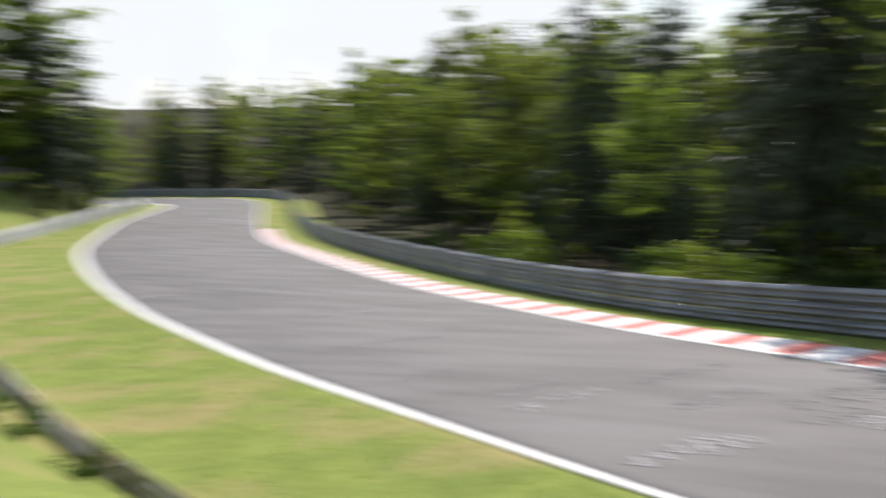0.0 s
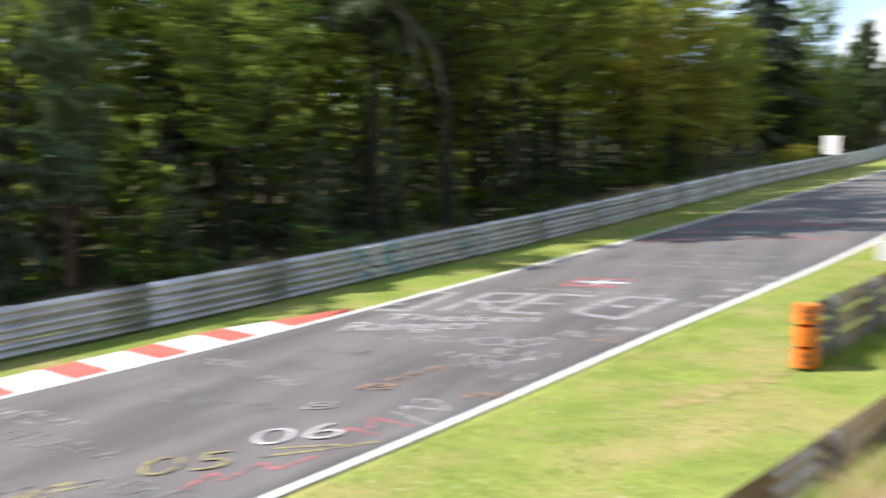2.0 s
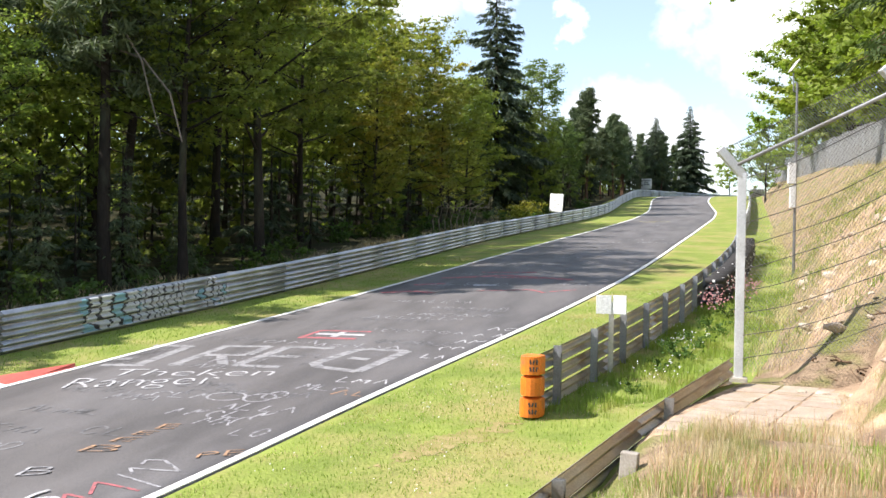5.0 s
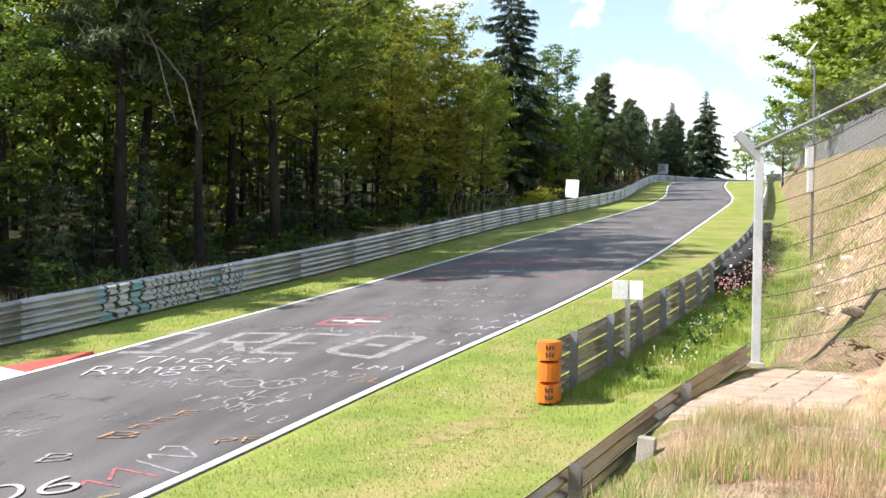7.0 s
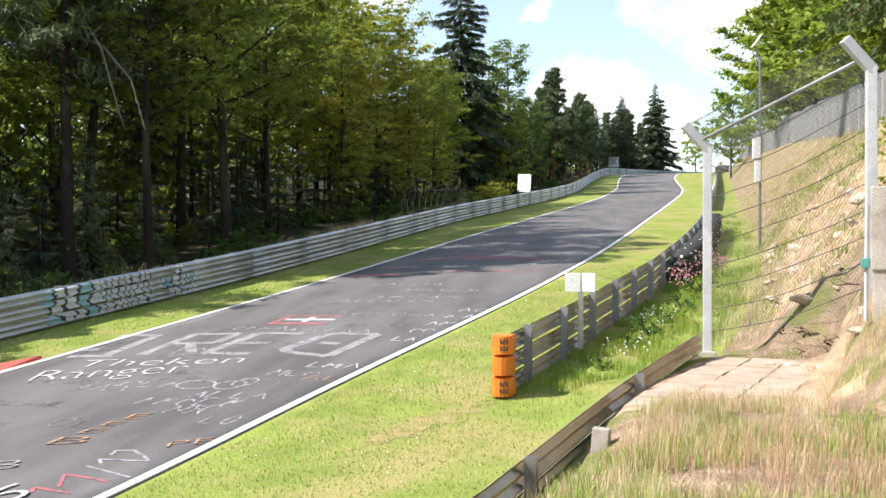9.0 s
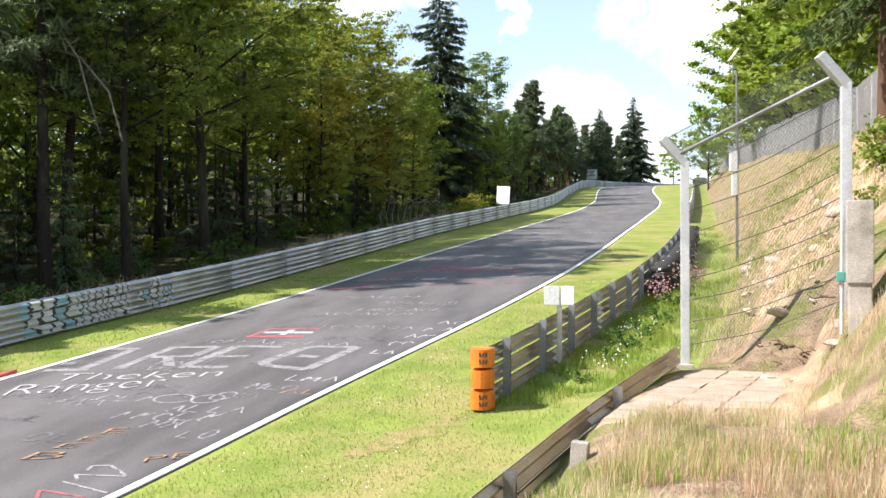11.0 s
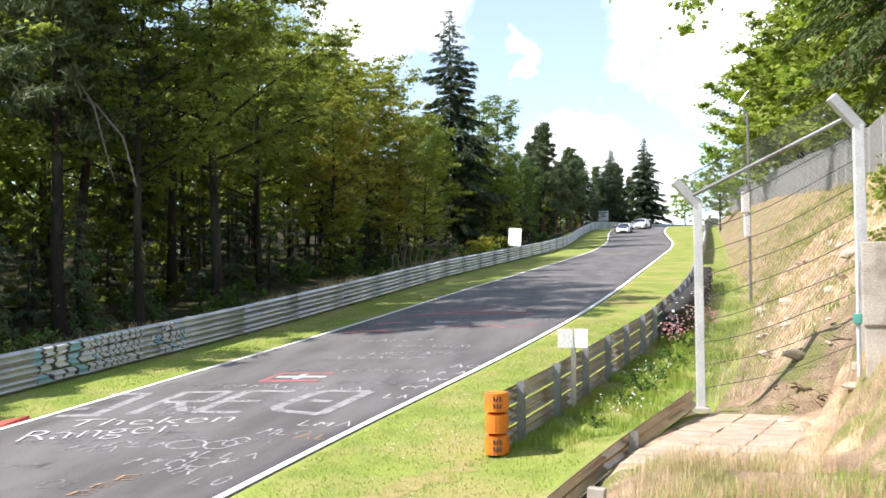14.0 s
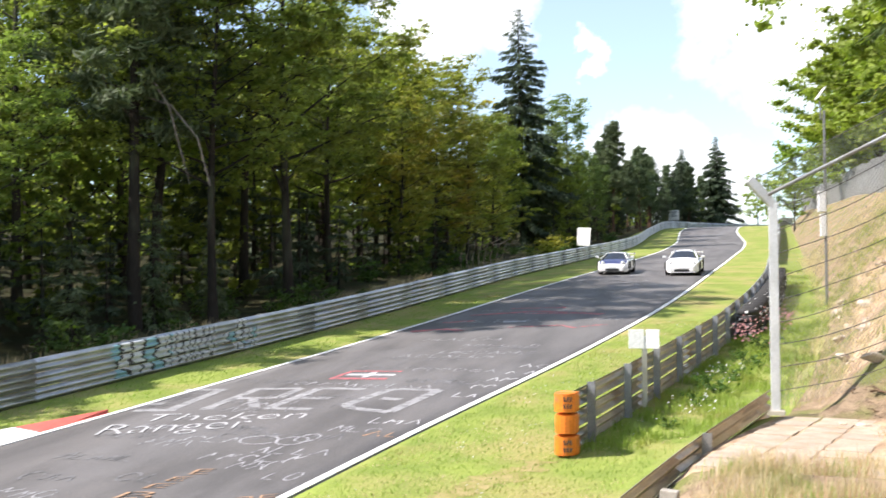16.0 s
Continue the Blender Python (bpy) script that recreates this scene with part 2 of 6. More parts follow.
    maple=mat("bright_leaves", (0.25, 0.3, 0.05), (0.16, 0.215, 0.035), 0.55, scale=0.35, fine=3, bump=0, rnd=0.5, trans=0.4, spec=0.35),
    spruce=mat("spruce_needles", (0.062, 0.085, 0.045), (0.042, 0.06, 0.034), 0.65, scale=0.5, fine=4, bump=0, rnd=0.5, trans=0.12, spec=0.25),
    pine=mat("pine_needles", (0.12, 0.155, 0.08), (0.08, 0.115, 0.055), 0.65, scale=0.5, fine=4, bump=0, rnd=0.5, trans=0.15, spec=0.25),
    birch=mat("grey_green_leaves", (0.17, 0.21, 0.075), (0.11, 0.15, 0.055), 0.6, scale=0.4, fine=3, bump=0, rnd=0.6, trans=0.45, spec=0.2),
    # brighter copy of the spruce needles, sunlight on the bank put into the colour
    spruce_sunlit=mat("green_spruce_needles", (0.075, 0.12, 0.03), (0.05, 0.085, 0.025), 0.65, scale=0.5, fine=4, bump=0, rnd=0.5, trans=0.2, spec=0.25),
    yellow_leaf=mat("yellow_green_leaves", (0.28, 0.26, 0.03), (0.2, 0.22, 0.03), 0.6, scale=0.8, fine=5, bump=0, rnd=0.5, trans=0.35, spec=0.3),
    shrub=mat("shrub_leaves", (0.08, 0.14, 0.025), (0.055, 0.1, 0.02), 0.6, scale=0.8, fine=5, bump=0, rnd=0.6, trans=0.3, spec=0.3),
    grass_blade=mat("grass_blades", (0.26, 0.33, 0.07), (0.19, 0.26, 0.05), 0.7, scale=0.9, fine=5, bump=0, rnd=0.5, trans=0.3, spec=0.2, col3=(0.3, 0.27, 0.08), scale3=0.6, lo3=0.55, hi3=0.7),
    dry_blade=mat("dry_grass_blades", (0.62, 0.51, 0.36), (0.5, 0.4, 0.27), 0.75, scale=1.2, fine=6, bump=0, rnd=0.5, trans=0.3, spec=0.2, col3=(0.22, 0.24, 0.07), scale3=0.8, lo3=0.58, hi3=0.7),
    rust_blade=mat("rusty_seed_heads", (0.5, 0.3, 0.18), (0.46, 0.32, 0.2), 0.8, scale=2, fine=8, bump=0, rnd=0.5, trans=0.2),
    flower=mat("white_petals", (0.75, 0.75, 0.72), rough=0.6, bump=0),
    pink=mat("pink_petals", (0.42, 0.2, 0.22), rough=0.6, bump=0, rnd=0.5, trans=0.2),
    car_white=mat("white_car_paint", (0.8, 0.8, 0.81), (0.77, 0.77, 0.78), 0.18, scale=1, fine=5, bump=0, spec=0.6),
    car_dark=mat("dark_blue_paint", (0.05, 0.06, 0.16), (0.04, 0.05, 0.12), 0.25, scale=2, fine=5, bump=0),
    car_glass=mat("dark_car_glass", (0.02, 0.025, 0.035), rough=0.06, bump=0, spec=0.8),
    car_black=mat("black_trim", (0.02, 0.02, 0.02), rough=0.5, bump=0),
    tyre=mat("tyre_rubber", (0.025, 0.025, 0.025), rough=0.85, bump=0.1),
    rim=mat("alloy_rim", (0.5, 0.5, 0.52), rough=0.3, metal=0.8, bump=0),
    lamp_glass=mat("clear_lamp_glass", (0.6, 0.62, 0.65), rough=0.08, bump=0, spec=0.8),
    graffiti_black=mat("black_spray_paint", (0.02, 0.02, 0.022), (0.035, 0.035, 0.04), 0.5, bump=0),
    graffiti_white=mat("white_spray_paint", (0.62, 0.64, 0.66), (0.5, 0.52, 0.55), 0.5, scale=3, bump=0),
    graffiti_blue=mat("pale_blue_spray_paint", (0.22, 0.42, 0.5), (0.3, 0.48, 0.55), 0.5, scale=3, bump=0),
)

# ---- the line of the road ----
CONTROL = [  # foot of the barrier on the wood's side
    (-83, -130, -8.3), (-87, -112, -7.6), (-87, -95, -6.9), (-82, -82, -6.2), (-73, -71, -5.6), (-63, -61, -5.2),
    (-54, -51.5, -4.7), (-45.5, -42, -3.95), (-38.8, -33, -3.25), (-33, -24.5, -2.6), (-28.0, -17.0, -1.95), (-23.5, -10.2, -1.2),
    (-20.6, -5, -0.55), (-18.4, 0, 0), (-16.8, 5, 0.53), (-15.5, 11, 1.05), (-14.6, 17, 1.5), (-13.8, 23, 2.0),
    (-12.8, 30, 2.6), (-11.9, 37, 3.25), (-11.1, 46, 4.05), (-10.5, 58, 5.0), (-9.6, 75, 6.3), (-8, 101, 8.4),
    (-6.8, 122, 10.4), (-5.7, 138, 12.1), (-1.5, 152, 12.65), (8, 164, 12.95), (24, 172, 13.2), (48, 177, 13.5), (90, 182, 13.9)]


def smooth_line(points, n=24):
    p = np.array(points, float)
    p = np.vstack([2 * p[0] - p[1], p, 2 * p[-1] - p[-2]])
    u = np.linspace(0, 1, n, endpoint=False)[:, None]
    out = []
    for i in range(1, len(p) - 2):
        a, b, c, d = p[i - 1:i + 3]
        out.append(0.5 * (2 * b + (c - a) * u + (2 * a - 5 * b + 4 * c - d) * u ** 2 + (3 * b - a - 3 * c + d) * u ** 3))
    return np.vstack(out + [p[-2:-1]])


LINE = smooth_line(CONTROL)
for _ in range(60):
    LINE[1:-1] = 0.25 * LINE[:-2] + 0.5 * LINE[1:-1] + 0.25 * LINE[2:]
ARC = np.r_[0, np.cumsum(np.linalg.norm(np.diff(LINE[:, :2], axis=0), axis=1))]
ARC -= np.interp(0, LINE[:, 1], ARC)
HEAD = np.gradient(LINE[:, :2], axis=0)
HEAD /= np.linalg.norm(HEAD, axis=1)[:, None]
S_MIN, S_MAX = ARC[0], ARC[-1]


def along(s):
    """Foot of the barrier and heading at s metres along the road."""
    over = s - np.clip(s, S_MIN, S_MAX)
    s = np.clip(s, S_MIN, S_MAX)
    p = np.array([np.interp(s, ARC, LINE[:, k]) for k in range(3)])
    h = np.array([np.interp(s, ARC, HEAD[:, k]) for k in range(2)])
    h /= np.linalg.norm(h)
    p[:2] += h * over
    return p, h


EDGE_S = np.arange(-160.0, 260.0, 1.0)


def eased(stations, offsets):
    v = np.interp(EDGE_S, stations, offsets)
    k = np.hanning(15)
    return np.convolve(np.pad(v, 7, mode="edge"), k / k.sum(), "valid")


LEFT = eased([-70, -52, -40, -30, -20, -14, -9, -4.5, -2, 12, 35, 46, 56, 73, 88, 105, 127, 150], [2.8, 3.0, 2.65, 2.6, 2.4, 2.1, 2.2, 2.35, 2.5, 2.55, 2.6, 2.9, 3.5, 4.35, 4.75, 4.4, 2.7, 2.6])
RIGHT = eased([-92, -74, -53, -42, -33, -22.6, -13.7, -7.4, -3.6, -1, 12, 19, 24, 35, 47, 67, 90, 103, 126, 145],
              [12.3, 14.4, 13.9, 13.2, 12.7, 11.85, 10.75, 9.95, 9.65, 9.7, 9.5, 9.35, 9.7, 9.9, 10.15, 10.8, 11.3, 11.1, 9.5, 9.4])


def left_edge(s):
    return np.interp(s, EDGE_S, LEFT)


def right_edge(s):
    return np.interp(s, EDGE_S, RIGHT)


RAIL_S, RAIL_O = [], []


def rail_off(s):
    return np.interp(s, RAIL_S, RAIL_O)


def lower_barrier(s):
    return np.interp(s, [-120, -93, -79, -68, -56, -40, -25], [14, 14.6, 16.4, 17.9, 18.9, 20.5, 22.5])


def bank_foot(s):
    """Where the bank on the outer side begins."""
    return rail_off(s) if s > -24 else max(rail_off(s), lower_barrier(s) + 0.8)


def step(a, b, v):
    u = np.clip((v - a) / (b - a), 0, 1)
    return u * u * (3 - 2 * u)


def rise(s, off):
    """Height of the ground above the foot of the barrier at the same s."""
    if off < 0:
        return 0.05 * min(-off, 14) * step(-30, 10, s) + 0.09 * max(-off - 14, 0)
    r = bank_foot(s)
    if off < r - 2:
        return 0.0
    terrace = np.interp(s, [-92, -75, -60, -25, -12, -3, 3, 8, 12, 14, 17, 20, 22, 30], [3.9, 3.3, 2.6, 2.0, 1.5, 1.9, 2.15, 1.6, 1.1, 0.85, 0.55, 0.3, 0.14, 0.1])
    toe = np.interp(s, [-60, -30, 3, 10, 15, 19, 22, 40], [25, 24, 21, 19.5, 17.4, 16.3, 15.9, 15.6])
    width = np.interp(s, [-30, 3, 9, 13, 16, 22], [4.5, 2.4, 2.2, 1.6, 0.8, 0.5])
    h = terrace * step(r - 0.1 - width * 0.35, r + width, off)
    hill = np.interp(s, [-40, 0, 12, 20, 60, 90, 130], [2.0, 3.2, 5.2, 6.2, 6.0, 5.4, 4.6])
    run = np.interp(s, [-40, 0, 12, 20, 60, 90, 130], [10, 8, 6.2, 6.2, 7, 5.8, 4])
    h += hill * np.clip((off - toe) / run, 0, 1) + 0.05 * max(off - toe - run, 0)
    return h


def levelled(x, y, z):
    """The bank is dug level where the slabs lie."""
    u = x - 0.16 * (y - 15)
    w = step(-0.5, 0.1, u) * (1 - step(2.2, 3.3, u)) * step(11.0, 13.2, y) * (1 - step(18.3, 19.2, y))
    return z + (2.0 - z) * w


def unevenness(x, y, s, off):
    """Lumps of the forest floor and of the bank; road and verges are even."""
    r = bank_foot(s)
    if -0.5 < off < r - 0.1:
        return 0.0
    q = Vector((x, y, 0))
    rough = min(1.0, max(-0.5 - off, off - r + 0.1))
    z = rough * (0.16 * noise.noise(q * 0.45) + 0.07 * noise.noise(q * 1.7))
    if off > r + 1:
        w = step(14, 22, s) * (1 - step(38, 60, s)) * step(r + 1.2, r + 3, off)
        z += w * (0.35 * noise.noise(q * 0.9 + Vector((3, 1, 0))) + 0.16 * noise.noise(q * 3.1))
    return z


def spot(s, off, dz=0.0):
    p, h = along(s)
    x, y = p[0] + h[1] * off, p[1] - h[0] * off
    return Vector((x, y, levelled(x, y, p[2] + rise(s, off) + unevenness(x, y, s, off)) + dz))


def heading(s):
    h = along(s)[1]
    return math.degrees(math.atan2(h[1], h[0]))


def locate(x, y):
    """s and offset of a place."""
    d = (LINE[:, 0] - x) ** 2 + (LINE[:, 1] - y) ** 2
    i = int(d.argmin())
    off = (x - LINE[i, 0]) * HEAD[i, 1] - (y - LINE[i, 1]) * HEAD[i, 0]
    s = ARC[i] + (x - LINE[i, 0]) * HEAD[i, 0] + (y - LINE[i, 1]) * HEAD[i, 1]
    return s, off


for x, y in ((-17.5, -36), (-13.4, -26), (-9.65, -16.4), (-7.5, -11.56), (-6.03, -7.41), (-4.3, -1.5), (-2.8, 4), (-1.6, 8.6), (-0.86, 11.83), (-0.35, 13.96), (0.97, 18.4), (1.7, 22)):
    s_, o_ = locate(x, y)
    RAIL_S.append(s_)
    RAIL_O.append(o_)


def ground_at(x, y):
    s, off = locate(x, y)
    return levelled(x, y, along(s)[0][2] + rise(s, off) + unevenness(x, y, s, off))


# ---- mesh helpers ----
def mesh(name, verts, faces, materials, smooth=False, index=None):
    me = bpy.data.meshes.new(name)
    me.from_pydata([tuple(v) for v in verts], [], faces)
    for m in materials if isinstance(materials, (list, tuple)) else [materials]:
        me.materials.append(m)
    if index is not None:
        me.polygons.foreach_set("material_index", index)
    if smooth:
        me.polygons.foreach_set("use_smooth", [True] * len(me.polygons))
    me.update()
    return me


def part(name, bm, material, parent=None, label="", smooth=False):
    """Links a bmesh or mesh as one object under a thing."""
    if isinstance(bm, bmesh.types.BMesh):
        me = bpy.data.meshes.new(name)
        bm.to_mesh(me)
        bm.free()
        me.materials.append(material)
        if smooth:
            me.polygons.foreach_set("use_smooth", [True] * len(me.polygons))
    else:
        me = bm
    ob = new(name, me)
    ob.parent = parent
    if label:
        ob["label"] = label
    return ob


def thing(name, m, label, category, group="", kind=""):
    ob = new(name)
    ob.empty_display_size = 0.2
    ob.matrix_world = m
    return tagged(ob, label, category, group, kind)


def box(bm, size, at=(0, 0, 0), turn=None, bevel=0.0):
    m = Matrix.Translation(at) @ (turn or Matrix()) @ Matrix.Diagonal((*size, 1))
    r = bmesh.ops.create_cube(bm, size=1, matrix=m)
    if bevel:
        edges = list({e for v in r["verts"] for e in v.link_edges})
        bmesh.ops.bevel(bm, geom=edges, offset=bevel, segments=2, affect="EDGES", profile=0.6)
    return bm


def tube(bm, points, radii, sides=8, cap=True):
    """A round bar through points."""
    pts = [Vector(p) for p in points]
    rings = []
    for i, p in enumerate(pts):
        d = (pts[min(i + 1, len(pts) - 1)] - pts[max(i - 1, 0)]).normalized()
        a = d.orthogonal().normalized() if abs(d.z) > 0.99 else d.cross(Vector((0, 0, 1))).normalized()
        b = d.cross(a)
        r = radii[i] if isinstance(radii, (list, tuple)) else radii
        rings.append([bm.verts.new(p + r * (math.cos(t) * a + math.sin(t) * b)) for t in [2 * math.pi * k / sides for k in range(sides)]])
    for u, v in zip(rings, rings[1:]):
        for k in range(sides):
            bm.faces.new((u[k], u[(k + 1) % sides], v[(k + 1) % sides], v[k]))
    if cap:
        bm.faces.new(rings[0][::-1])
        bm.faces.new(rings[-1])
    return bm


def sweep(points, profile, closed=True):
    """verts and faces of a profile (sideways, up) carried along points with headings."""
    verts, faces, n = [], [], len(profile)
    for p, h in points:
        side = Vector((h[1], -h[0], 0))
        for a, b in profile:
            verts.append(Vector(p) + side * a + Vector((0, 0, b)))
    m = n if closed else n - 1
    for i in range(len(points) - 1):
        for k in range(m):
            a, b = i * n + k, i * n + (k + 1) % n
            faces.append((a, b, b + n, a + n))
    if closed:
        faces.append(tuple(range(n))[::-1])
        faces.append(tuple((len(points) - 1) * n + k for k in range(n)))
    return verts, faces


# ---- ground: one sheet ----
def build_ground():
    ss = np.r_[np.arange(-150, -40, 3.0), np.arange(-40, 60, 0.8), np.arange(60, 190, 2.5)]
    fixed_l = [-75, -50, -35, -25, -18, -13, -9, -6.5, -4.5, -3, -2, -1.2, -0.5, 0.2, 0.9, 1.6]
    verts, cols = [], None
    for s in ss:
        le, re, r = left_edge(s), right_edge(s), bank_foot(s)
        offs = fixed_l + [le - 0.25, le - 0.01, le + 0.12, (le + re) / 2, re - 0.12, re + 0.01, re + 0.25]
        offs += list(np.linspace(re + 0.7, r - 0.2, 6)) + list(r + np.r_[0.1, 0.35, 0.6, 0.9, 1.2, 1.6, 2.0, 2.5, 3, 3.5, 4, 4.6, 5.2, 5.8, 6.5, 7.2, 8, 9, 10, 12, 15, 20, 30, 45, 70])
        cols = len(offs)
        for k, off in enumerate(offs):
            p = spot(s, off)
            if le + 0.05 < off < re - 0.05:
                p.z -= 0.12
            verts.append(p)
    rows = len(ss)
    faces, index = [], []
    for i in range(rows - 1):
        for k in range(cols - 1):
            a = i * cols + k
            faces.append((a, a + 1, a + cols + 1, a + cols))
            c = (Vector(verts[a]) + Vector(verts[a + cols + 1])) / 2
            nk = len(fixed_l)
            s = ss[i]
            # the wood takes the floor colour with its shade mixed in
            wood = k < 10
            bank = k > nk + 12
            bare = 0.0
            if bank and s > 3:
                x = 0.5 + 0.5 * noise.noise(Vector((c.x, c.y, 0)) * 0.5)
                bare = step(17, 24, s) * (1 - step(40, 60, s)) * (1 if nk + 15 < k < nk + 30 else 0.3) * x * 1.6
            if bank and abs(c.x - 0.16 * (c.y - 15) - 1.2) < 1.5 and 12.8 < c.y < 17.8:
                bare = 1.0
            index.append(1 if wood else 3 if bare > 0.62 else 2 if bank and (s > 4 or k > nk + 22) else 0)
    # the sheet runs on to the horizon
    loop = [i * cols for i in range(rows)] + [(rows - 1) * cols + k for k in range(1, cols)] + [i * cols + cols - 1 for i in range(rows - 2, -1, -1)] + list(range(cols - 2, 0, -1))
    mid = Vector((-15, 20, 0))
    ring = []
    for a in loop:
        d = Vector(verts[a]) - mid
        d.z = 0
        ring.append(len(verts))
        verts.append(mid + d.normalized() * 1500 + Vector((0, 0, 2)))
    for i in range(len(loop)):
        j = (i + 1) % len(loop)
        faces.append((loop[j], loop[i], ring[i], ring[j]))
        index.append(1)
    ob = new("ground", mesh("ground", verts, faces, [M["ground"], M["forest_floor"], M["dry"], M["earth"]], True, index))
    return tagged(ob, "mown green verges, dry grassy bank and forest floor", "ground", kind="structure")


def build_road():
    ss = np.arange(-150, 188, 1.0)
    verts, faces = [], []
    for s in ss:
        le, re = left_edge(s), right_edge(s)
        offs = [le, le + 0.02] + list(np.linspace(le + 0.5, re - 0.5, 9)) + [re - 0.02, re]
        for k, off in enumerate(offs):
            crown = 0.015 * math.sin(math.pi * (off - le) / (re - le))
            verts.append(spot(s, off, -0.15 if k in (0, len(offs) - 1) else 0.01 + crown))
    n = len(offs)
    for i in range(len(ss) - 1):
        for k in range(n - 1):
            a = i * n + k
            faces.append((a, a + 1, a + n + 1, a + n))
    ob = new("road", mesh("road", verts, faces, M["asphalt"], True))
    tagged(ob, "worn grey asphalt race track climbing between verges", "road", kind="structure")
    for name, fn, w in (("edge_line", lambda s: left_edge(s) + 0.1, 0.14), ("edge_line", lambda s: right_edge(s) - 0.1, np.nan)):
        vs, fs = [], []
        for s in ss:
            ww = w if w == w else np.interp(s, [-40, -12, 0, 60], [0.42, 0.28, 0.13, 0.15])
            for d, z in ((-ww / 2, 0), (-ww / 2, 0.026), (ww / 2, 0.026), (ww / 2, 0)):
                o = fn(s) + d
                crown = 0.015 * math.sin(math.pi * (o - left_edge(s)) / (right_edge(s) - left_edge(s)))
                vs.append(spot(s, o, z + crown))
        for i in range(len(ss) - 1):
            for k in range(3):
                a = i * 4 + k
                fs.append((a, a + 1, a + 5, a + 4))
        line = new(name, mesh(name, vs, fs, M["line"]))
        line.parent = ob
        line["label"] = "solid white painted edge line"
    return ob


def road_z(s, off):
    le, re = left_edge(s), right_edge(s)
    return 0.01 + 0.015 * math.sin(math.pi * min(max((off - le) / (re - le), 0), 1))


build_ground()
ROAD = build_road()

# ---- kerb of red and white blocks along the inside of the bend ----


def build_kerb():
    kerb = tagged(new("kerb"), "low kerb painted in red and white blocks", "kerb", kind="structure")
    s, red = 19.3, True
    while s > -62:
        length = (0.7 if red else 0.92) * np.interp(s, [-60, 0, 20], [1.0, 1.0, 1.0])
        if s > 18:
            length = 1.9
        a, b = s - length, s
        wa, wb = (min(0.92, 0.05 + (19.3 - v) * 0.3) for v in (a, b))
        pts, vs, fs = [], [], []
        for v, w in ((a, wa), ((a + b) / 2, (wa + wb) / 2), (b, wb)):
            e = left_edge(v)
            for o, z in ((e + 0.02, 0.0), (e + 0.02, 0.02), (e - 0.05, 0.035), (e - w, 0.09), (e - w - 0.01, -0.03)):
                vs.append(spot(v, o, z))
        for i in range(2):
            for k in range(4):
                q = i * 5 + k
                fs.append((q, q + 1, q + 6, q + 5))
        fs += [(4, 3, 2, 1, 0), (10, 11, 12, 13, 14)]
        part("kerb_block", mesh("kerb_block", vs, fs, M["kerb_red" if red else "kerb_white"]), None, kerb)
        s, red = a - 0.004, not red
    return kerb


# ---- guard rails ----
W_BEAM = [(0.0, 0.0), (0.018, 0.012), (0.03, 0.04), (0.078, 0.062), (0.083, 0.085), (0.078, 0.108), (0.028, 0.132), (0.02, 0.155),
          (0.028, 0.178), (0.078, 0.202), (0.083, 0.225), (0.078, 0.248), (0.03, 0.27), (0.018, 0.298), (0.0, 0.31)]
W_BEAM = W_BEAM + [(a - 0.006, b) for a, b in W_BEAM[::-1]]


def guard_rail(name, label, off_at, s0, s1, beams, side, material, post_mat, posts=2.0, post_side=-1, base=0.0, length=4.0, top=0.0, post_depth=0.12, tall=1.0):
    """A rail of W-beams on posts. side: +1 if the face looks to growing offsets."""
    rail = tagged(new(name), label, "guard rail")
    s = s0
    while s < s1 - 0.1:
        e = min(s + length, s1)
        for level in range(beams):
            z = base + 0.325 * level
            pts = []
            for v in np.linspace(s - 0.1, e, 4):
                p = spot(v, off_at(v))
                pz = along(v)[0][2] + z
                pts.append((Vector((p.x, p.y, pz)), along(v)[1]))
            lap = 0.003 * (int(round((s - s0) / length)) % 2)
            vs, fs = sweep(pts, [(side * (a + lap), b * tall) for a, b in W_BEAM])
            part("beam", mesh("beam", vs, fs, material, True), None, rail)
        s = e
    bm = bmesh.new()
    h = base + 0.325 * beams + top
    box(bm, (0.014, 0.075, h + 0.3), (0, 0.05 * 0, h / 2 - 0.15), bevel=0.003)
    box(bm, (post_depth, 0.012, h + 0.3), (-post_depth / 2, 0.037, h / 2 - 0.15))
    box(bm, (post_depth, 0.012, h + 0.3), (-post_depth / 2, -0.037, h / 2 - 0.15))
    me = bpy.data.meshes.new("post")
    bm.to_mesh(me)
    bm.free()
    me.materials.append(post_mat)
    s = s0 + 0.9
    while s < s1:
        p = spot(s, off_at(s) + post_side * 0.012)
        ob = part("post", me, None, rail)
        ob.matrix_world = pose(p.x, p.y, along(s)[0][2], 0, 0, heading(s) - 90 + (0 if post_side < 0 else 180))
        s += posts
    return rail


def right_barrier(s):
    return np.interp(s, [18.0, 20, 24, 30, 55, 80, 150], [12.3, 12.5, 12.82, 13.1, 13.4, 13.9, 14.2])


build_kerb()


def wood_rail(s):
    """The rail swings in towards the road below the crest."""
    return np.interp(s, [55, 72, 85, 97, 107, 120], [0, 0.6, 1.15, 1.2, 0.75, 0])


